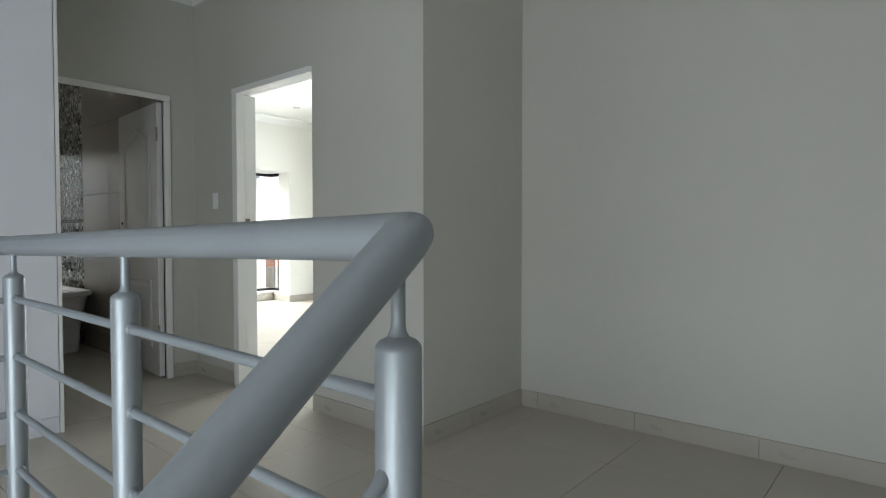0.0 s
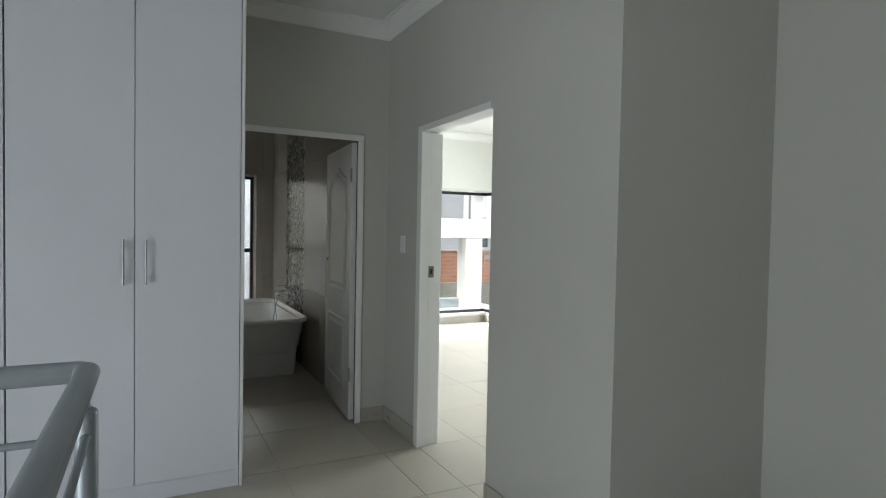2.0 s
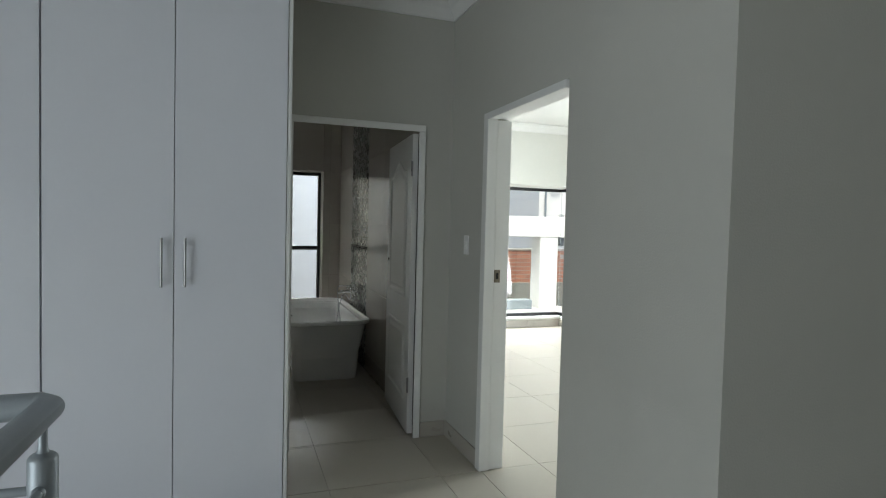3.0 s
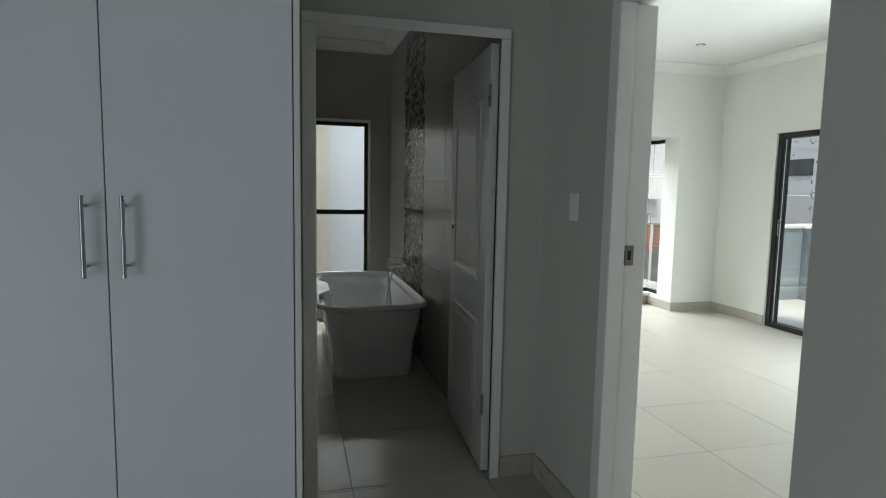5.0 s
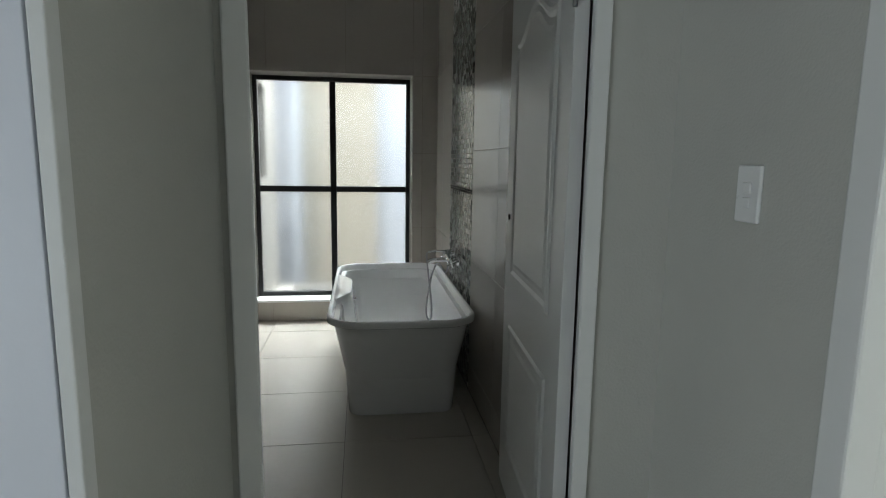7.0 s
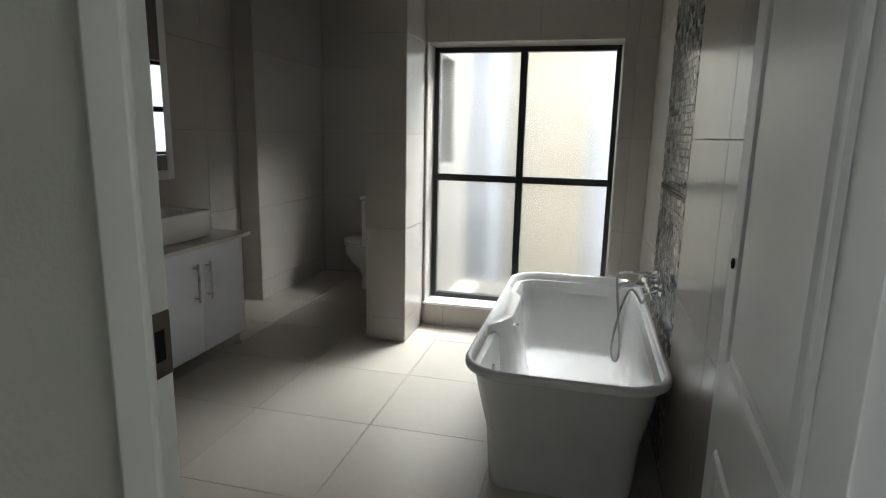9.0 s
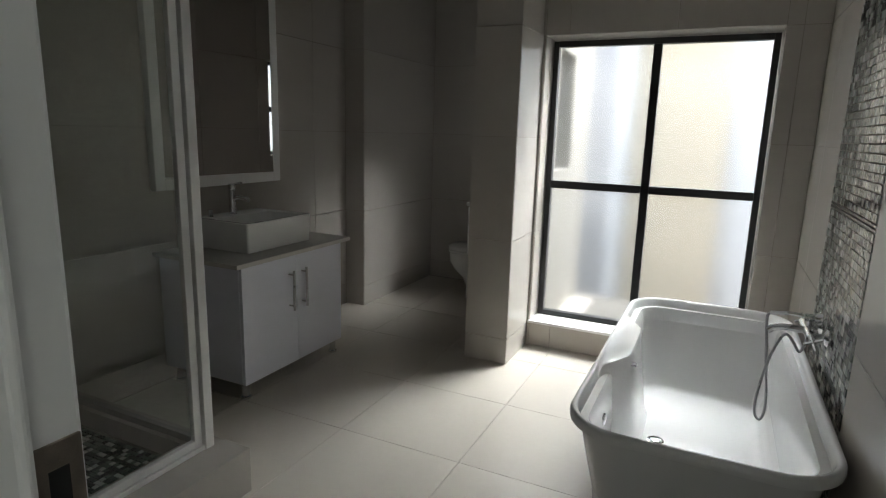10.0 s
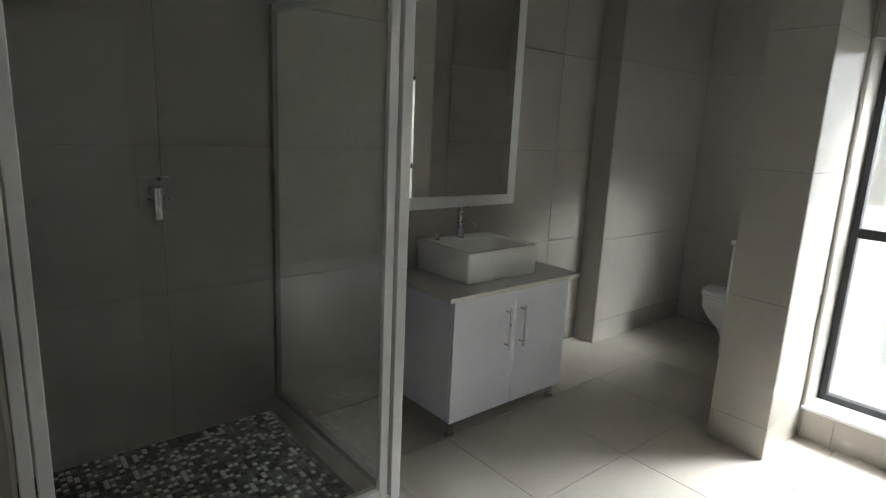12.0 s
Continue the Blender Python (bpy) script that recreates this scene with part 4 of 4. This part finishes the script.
def house(name, x0, x1, y0, y1, z1, wins, mat, label):
    h = thing(name, label, "house", ((x0 + x1) / 2, (y0 + y1) / 2, -3.2))
    ox, oy, oz = (x0 + x1) / 2, (y0 + y1) / 2, -3.2
    part("wall", boxes((x0 - ox, x1 - ox, y0 - oy, y1 - oy, 0, z1 - oz)), mat, h)
    part("roof", boxes((x0 - ox - 0.15, x1 - ox + 0.15, y0 - oy - 0.15, y1 - oy + 0.15, z1 - oz, z1 - oz + 0.2), bevel=0.02), M_PLASTER, h)
    for axis, a, u0, u1, v0, v1 in wins:
        if axis == "x":
            r = (a - ox - 0.03, a - ox + 0.06, u0 - oy, u1 - oy, v0 - oz, v1 - oz)
            g = [(a - ox - 0.036, a - ox - 0.03, u0 - oy + (u1 - u0) * k / 2 + 0.05, u0 - oy + (u1 - u0) * (k + 1) / 2 - 0.05, v0 - oz + 0.05, v1 - oz - 0.05) for k in range(2)]
        else:
            r = (u0 - ox, u1 - ox, a - oy - 0.03, a - oy + 0.06, v0 - oz, v1 - oz)
            g = [(u0 - ox + (u1 - u0) * k / 2 + 0.05, u0 - ox + (u1 - u0) * (k + 1) / 2 - 0.05, a - oy - 0.036, a - oy - 0.03, v0 - oz + 0.05, v1 - oz - 0.05) for k in range(2)]
        w = part("window", boxes(r), M_BLACK, h)
        for row in g:
            part("pane", boxes(row), M_WINDARK, w)
    return h


house("house", 22.0, 34.0, 10.0, 26.0, 7.5, [("x", 22.0, 21.2, 22.75, 2.22, 2.92)], M_PLASTER, "white plastered neighbouring house with a small dark window")
house("house", 9.5, 14.0, 16.0, 24.0, 6.5, [("y", 16.0, 12.0, 13.2, 2.3, 3.0), ("y", 16.0, 9.8, 10.4, 0.9, 1.3)], M_PLASTER, "white plastered house behind the brick wall")
# wings behind the frosted panes, their dimness put into the plaster colour
house("house", -6.0, 0.55, 10.4, 16.0, 5.6, [("y", 10.4, -0.15, 0.22, 1.25, 2.2)], M_PALE, "white plastered house in a dimmed colour outside the bathroom window")
house("house", 1.70, 4.2, 11.9, 15.0, 5.4, [], M_PALE, "plastered outbuilding in a dimmed pale colour outside the bathroom window")
house("house", 0.57, 1.68, 11.4, 14.0, 5.5, [], M_CREAM, "cream plastered wing in a dimmed colour outside the bathroom window")

# white portico at the end of the balcony
portal = thing("portico", "white plastered portico of a column and a beam", "portico", (6.2, 9.75, -3.2))
part("column", boxes((-0.19, 0.17, -0.15, 0.2, 0, 4.46), bevel=0.01), M_PLASTER, portal)
part("beam", boxes((-3.2, 1.6, -0.16, 0.22, 4.46, 4.82), bevel=0.01), M_PLASTER, portal)

# brick boundary wall on a grey stone footing, in two heights
bwall = thing("brick_wall", "red face brick boundary wall on a grey stone base", "wall", (7.4, 11.0, -3.2), kind="structure")
part("core", boxes((-2.2, 0.06, 0.012, 0.2, 3.5, 4.16), (0.061, 2.2, 0.012, 0.2, 3.5, 3.97)), M_MORTAR, bwall)
part("footing", boxes((-2.2, 2.2, -0.03, 0.22, 0, 3.499), bevel=0.01), M_STONE, bwall)
part("coping", boxes((-2.2, 0.07, -0.02, 0.22, 4.16, 4.19), (0.072, 2.2, -0.02, 0.22, 3.97, 4.0)), M_MORTAR, bwall)
part("downpipe", tube(bmesh.new(), [(0.11, -0.05, 2.6), (0.11, -0.05, 3.98)], 0.025, 10), M_PLASTER, bwall, "pale downpipe")
bm = bmesh.new()
L, H = 0.232, 0.085
for row in range(8):
    for k in range(19):
        x = -2.2 + k * L + (L / 2 if row % 2 else 0)
        if x + L < 2.2 and (row < 6 or x + L < 0.06):
            d = random.uniform(-0.003, 0.003)
            box(bm, x, x + L - 0.012, d, 0.05, 3.5 + row * H * 0.97, 3.5 + row * H * 0.97 + H - 0.014)
tagged(part("bricks", bm, M_BRICK, bwall), kind="stuff")

# air conditioner on the far white house
ac = thing("air_conditioner", "white outdoor air conditioner unit on a white wall", "air conditioner", (10.6, 15.99, 1.3))
part("case", boxes((-0.42, 0.42, -0.32, 0, 0, 0.58), bevel=0.02), M_PLASTER, ac)
bm = bmesh.new()
lathe(bm, [(0.22, -0.322), (0.22, -0.335), (0.19, -0.34), (0.05, -0.33)], (-0.1, 0, 0.29), 24, "y")
part("fan_grille", bm, M_SHADEGREY, ac)
bm = bmesh.new()
tube(bm, [(-0.9, -0.05, 0.1), (-0.9, -0.05, 1.5), (-0.7, -0.05, 1.6)], 0.03, 8)
part("pipe", bm, M_SHADEGREY, ac)
part("bracket", boxes((-0.75, -0.45, -0.2, 0, 1.45, 1.75), bevel=0.01), M_SHADEGREY, ac)


# tree beyond the terrace
def tree(x, y, z, height, spread, seed):
    rnd = random.Random(seed)
    t = thing("tree", "tall tree with drooping grey green leaves", "tree", (x, y, z))
    bm = bmesh.new()
    lathe(bm, [(0.2, 0), (0.15, 1.0), (0.12, height * 0.45), (0.07, height * 0.7)], (0, 0, 0), 12)
    tips = []
    for k in range(26):
        a = rnd.uniform(0, 2 * math.pi)
        h0 = height * rnd.uniform(0.3, 0.68)
        r = spread * rnd.uniform(0.45, 1.0)
        tip = Vector((r * math.cos(a), r * math.sin(a), h0 + height * rnd.uniform(0.05, 0.34)))
        mid = Vector((tip.x * 0.45, tip.y * 0.45, (h0 + tip.z) / 2 + 0.15))
        tube(bm, [(0, 0, h0), mid, tip], 0.03, 6)
        tips += [tip, mid.lerp(tip, 0.6), mid]
    part("trunk", bm, M_BARK, t, smooth=True)
    verts, faces = [], []
    for tip in tips:
        for k in range(300):
            c = tip + Vector((rnd.gauss(0, 0.42), rnd.gauss(0, 0.42), rnd.gauss(-0.1, 0.42)))
            d = Vector((rnd.gauss(0, 0.5), rnd.gauss(0, 0.5), rnd.uniform(-1.2, -0.2))).normalized() * rnd.uniform(0.08, 0.15)
            s = d.orthogonal().normalized() * 0.02
            s.rotate(Matrix.Rotation(rnd.uniform(0, 6.28), 3, d))
            i = len(verts)
            verts += [c, c + d * 0.5 + s, c + d, c + d * 0.5 - s]
            faces.append((i, i + 1, i + 2, i + 3))
    me = bpy.data.meshes.new("crown")
    me.from_pydata([tuple(v) for v in verts], [], faces)
    me.materials.append(M_LEAF)
    o = new("crown", me)
    o.parent = t


tree(15.0, 12.0, -3.2, 8.0, 1.6, 5)


def ladder():
    """Timber ladder leaning on the far house."""
    t = thing("ladder", "pale timber ladder leaning on the white house", "ladder", (19.6, 18.0, -3.2))
    foot, head = Vector((0, 0, 0)), Vector((2.3, 0.5, 6.6))
    for w0, w1 in ((-0.36, -0.16), (0.36, 0.16)):
        bm = bmesh.new()
        tube(bm, [foot + Vector((0, w0, 0)), head + Vector((0, w1, 0))], 0.05, 8)
        part("stile", bm, M_TIMBER, t)
    for k in range(1, 20):
        u = k / 20
        c, w = foot.lerp(head, u), 0.36 - 0.20 * u
        bm = bmesh.new()
        tube(bm, [c + Vector((0, -w, 0)), c + Vector((0, w, 0))], 0.028, 6)
        part("rung", bm, M_TIMBER, t)


ladder()


# ---- tiles, skirtings and mosaics ----
_tile_meshes = {}


def slab(name, w, d, h, mat):
    """Shared tile mesh, w x d, its face at z = 0, softened at the rim."""
    key = (name, round(w, 3), round(d, 3))
    if key not in _tile_meshes:
        bm = bmesh.new()
        e = 0.0007
        lo = [bm.verts.new(p) for p in ((0, 0, -h), (w, 0, -h), (w, d, -h), (0, d, -h))]
        md = [bm.verts.new(p) for p in ((0, 0, -e), (w, 0, -e), (w, d, -e), (0, d, -e))]
        hi = [bm.verts.new(p) for p in ((e, e, 0), (w - e, e, 0), (w - e, d - e, 0), (e, d - e, 0))]
        for a, b in ((lo, md), (md, hi)):
            for k in range(4):
                bm.faces.new((a[k], a[(k + 1) % 4], b[(k + 1) % 4], b[k]))
        bm.faces.new(hi)
        _tile_meshes[key] = finish(bm, name, mat)
    return _tile_meshes[key]


def cuts(lo, hi, start, step):
    """Cells of a joint grid clipped to lo..hi."""
    k = math.floor((lo - start) / step)
    out = []
    while start + k * step < hi:
        a, b = max(lo, start + k * step), min(hi, start + (k + 1) * step)
        if b - a > 0.02:
            out.append((a, b))
        k += 1
    return out


def minus(rects, hole):
    out = []
    for u0, u1, v0, v1 in rects:
        a0, a1, b0, b1 = hole
        if a0 >= u1 or a1 <= u0 or b0 >= v1 or b1 <= v0:
            out.append((u0, u1, v0, v1))
            continue
        for r in ((u0, min(a0, u1), v0, v1), (max(a1, u0), u1, v0, v1), (max(u0, a0), min(u1, a1), v0, min(b0, v1)), (max(u0, a0), min(u1, a1), max(b1, v0), v1)):
            if r[1] - r[0] > 0.008 and r[3] - r[2] > 0.008:
                out.append(r)
    return out


G = 0.0013
for rx0, rx1, ry0, ry1 in ((0.46, 3.12, -1.2, 1.742), (-2.6, CW, 1.742, 3.455), (1.12, CW, 3.455, 4.098), (WX, XR, 4.098, NB), (CW, BX, 1.84, BY), (2.35, 5.314, BY, 7.757)):
    for a, b in cuts(rx0, rx1, TX0, TX):
        for c, d in cuts(ry0, ry1, TY0, TY):
            if rx0 == WX and ((c + d) / 2 > 7.7 and (a > 0.5 or b < -0.9)) or rx0 == -2.6 and b < 0.47 and d < 1.79:
                continue
            o = new("floor_tile", slab("floor_tile", b - a - 2 * G, d - c - 2 * G, 0.008, M_TILE))
            o.location = (a + G, c + G, random.uniform(-0.0003, 0.0003))
            o.parent = floor


def wall_tiles(parent, axis, face, sign, u0, u1, z0, z1, start, holes=(), step=0.62):
    """Square tiles on a wall: axis is the wall's normal axis, sign the way that it faces."""
    for a, b in cuts(u0, u1, start, step):
        for c, d in cuts(z0, z1, 0.165, 0.622):
            cells = [(a, b, c, d)]
            for h in holes:
                cells = minus(cells, h)
            for p0, p1, q0, q1 in cells:
                g = 0.0012
                o = new("wall_tile", slab("wall_tile", p1 - p0 - 2 * g, q1 - q0 - 2 * g, 0.008, M_WTILE))
                if axis == "x":
                    m = Matrix(((0, 0, sign, face), (sign, 0, 0, p0 + g if sign > 0 else p1 - g), (0, 1, 0, q0 + g), (0, 0, 0, 1)))
                else:
                    m = Matrix(((-sign, 0, 0, p1 - g if sign > 0 else p0 + g), (0, 0, sign, face), (0, 1, 0, q0 + g), (0, 0, 0, 1)))
                o.matrix_world = m
                o.parent = parent


MY0, MY1 = 5.93, 6.75
ZT = CB - 0.01
wall_tiles(wall_bath_right, "x", XR, -1, YD1, WY1 + 0.009, 0.001, ZT, 5.30 - 0.62, [(MY0, MY1, -1, 3)])
wall_tiles(wall_bath_window, "y", WY1, -1, PX1, XR, 0.001, ZT, 0.70, [(0.553, 1.860, 0.159, 2.034)])
wall_tiles(wall_pier, "y", PY, -1, PX0, PX1, 0.001, ZT, PX0)
wall_tiles(wall_pier, "x", PX1, 1, PY + 0.009, WY1, 0.001, ZT, PY)
wall_tiles(wall_pier, "x", PX0, -1, PY + 0.009, NB, 0.001, ZT, 7.27, [(W3A, W3B, 1.17, 2.03)])
wall_tiles(wall_niche, "y", NY, -1, WX, NX, 0.001, ZT, -1.3)
wall_tiles(wall_niche, "x", NX, 1, NY + 0.009, NB, 0.001, ZT, NY, (), 1.24)
wall_tiles(wall_niche, "y", NB, -1, NX, PX0, 0.001, ZT, NX, (), 1.24)
wall_tiles(wall_vanity, "x", WX, 1, YD1, NY, 0.001, ZT, 4.83, (), 1.24)
wall_tiles(wall_bath_inner, "y", YD1 + 0.008, 1, 0.08, 1.135, 0.001, ZT, 0.3)
wall_tiles(wall_bath_inner, "y", 4.229, 1, WX, 0.08, 0.001, ZT, -0.5)
wall_tiles(wall_bath_window, "x", 0.555, 1, WY1 + 0.009, 7.70, 0.178, 2.03, 7.0)
wall_tiles(wall_bath_window, "x", 1.858, -1, WY1 + 0.009, 7.70, 0.178, 2.03, 7.0)


def mosaic(parent, name, cols, rows, pitch, to_world, one, joined, keep, seed, skip=()):
    """Small chips on a grid: those that keep() picks are objects, the rest one mesh."""
    rnd = random.Random(seed)
    s, h = pitch - 0.0035, 0.004
    verts, faces, near = [], [], []
    for i in range(cols):
        for j in range(rows):
            if j in skip:
                continue
            u, v = i * pitch, j * pitch
            dx, dz = rnd.uniform(-0.0006, 0.0006), rnd.uniform(-0.0008, 0.0006)
            if keep(u, v) and len(near) < 300:
                near.append((u + dx, v, dz))
                continue
            k = len(verts)
            for a, b, c in ((0, 0, -h), (s, 0, -h), (s, s, -h), (0, s, -h), (0.001, 0.001, 0), (s - 0.001, 0.001, 0), (s - 0.001, s - 0.001, 0), (0.001, s - 0.001, 0)):
                verts.append(tuple(to_world @ Vector((u + dx + a, v + b, c + dz))))
            faces += [(k + 4, k + 5, k + 6, k + 7), (k, k + 1, k + 5, k + 4), (k + 1, k + 2, k + 6, k + 5), (k + 2, k + 3, k + 7, k + 6), (k + 3, k, k + 4, k + 7)]
    me = bpy.data.meshes.new(name + "s")
    me.from_pydata(verts, [], faces)
    me.materials.append(joined)
    o = new(name + "s", me)
    o.parent = parent
    tagged(o, kind="stuff")
    mesh = slab(name, s, s, h, one)
    for u, v, dz in near:
        c = new(name, mesh)
        c.matrix_world = to_world @ Matrix.Translation((u, v, dz))
        c.parent = parent


P = 0.0297
BAND = 39                                          # rows of chips below the dark border
mosaic(wall_bath_right, "mosaic_tile", int((MY1 - MY0) / P), int(ZT / P), P, Matrix(((0, 0, -1, XR), (-1, 0, 0, MY1 - 0.004), (0, 1, 0, 0.003), (0, 0, 0, 1))), M_CHIP, M_CHIPS,
       lambda u, v: u > 0.45 and 0.55 < v < 1.15, 3, (BAND,))
mosaic(wall_bath_right, "border_tile", int((MY1 - MY0) / (P / 2)), 2, P / 2, Matrix(((0, 0, -1, XR), (-1, 0, 0, MY1 - 0.004), (0, 1, 0, 0.003 + BAND * P), (0, 0, 0, 1))), M_DARKCHIP, M_DARKCHIPS,
       lambda u, v: False, 8)
shower_floor = structure("shower_floor", boxes((WX, KX - 0.26, 4.22, KY - 0.105, -0.001, 0.106)), M_GROUT, "green grey mosaic shower floor", "floor")
P = 0.0215
mosaic(shower_floor, "shower_floor_tile", int((KX - 0.26 - WX) / P), int((KY - 0.105 - 4.23) / P), P, Matrix.Translation((WX + 0.002, 4.232, 0.1105)), M_SCHIP, M_SCHIPS,
       lambda u, v: u < 0.55 and 0.40 < v < 1.05, 4)

baseboard = thing("baseboard", "beige tile skirting along the painted walls", "skirting", kind="structure")


def skirt(x0, y0, x1, y1, nx, ny, start):
    """Skirting tiles from one point to another, nx, ny the way into the room."""
    along_x = abs(x1 - x0) > abs(y1 - y0)
    lo, hi = (min(x0, x1), max(x0, x1)) if along_x else (min(y0, y1), max(y0, y1))
    for a, b in cuts(lo, hi, start, 0.6):
        w = b - a - 0.002
        mesh = slab("skirting_tile", w, 0.10, 0.010, M_SKIRT)
        o = new("skirting_tile", mesh)
        if along_x:
            s = ny
            o.matrix_world = Matrix(((-s, 0, 0, b - 0.001 if s > 0 else a + 0.001), (0, 0, s, y0 + s * 0.0105), (0, 1, 0, 0), (0, 0, 0, 1)))
        else:
            s = nx
            o.matrix_world = Matrix(((0, 0, s, x0 + s * 0.0105), (s, 0, 0, a + 0.001 if s > 0 else b - 0.001), (0, 1, 0, 0), (0, 0, 0, 1)))
        o.parent = baseboard


skirt(CW, 1.732, CW, 2.63, -1, 0, 2.0)
skirt(CW, 3.504, CW, YD0, -1, 0, 3.504)
skirt(2.036, YD0, CW - 0.011, YD0, 0, -1, 1.9)
skirt(CW - 0.011, 1.742, 3.12, 1.742, 0, -1, 2.6)
skirt(3.12, -1.2, 3.12, 1.731, -1, 0, 1.02)
skirt(1.126, 3.40, 1.126, YD0 - 0.02, 1, 0, 3.4)
skirt(5.303, BY, BX, BY, 0, -1, 5.5)
skirt(5.314, BY, 5.314, 7.757, -1, 0, 7.25)
skirt(BX, 6.52, BX, BY - 0.011, -1, 0, 6.6)
skirt(2.35, 7.757, 5.303, 7.757, 0, -1, 3.0)
skirt(2.35, 3.504, 2.35, BY, 1, 0, 3.504)
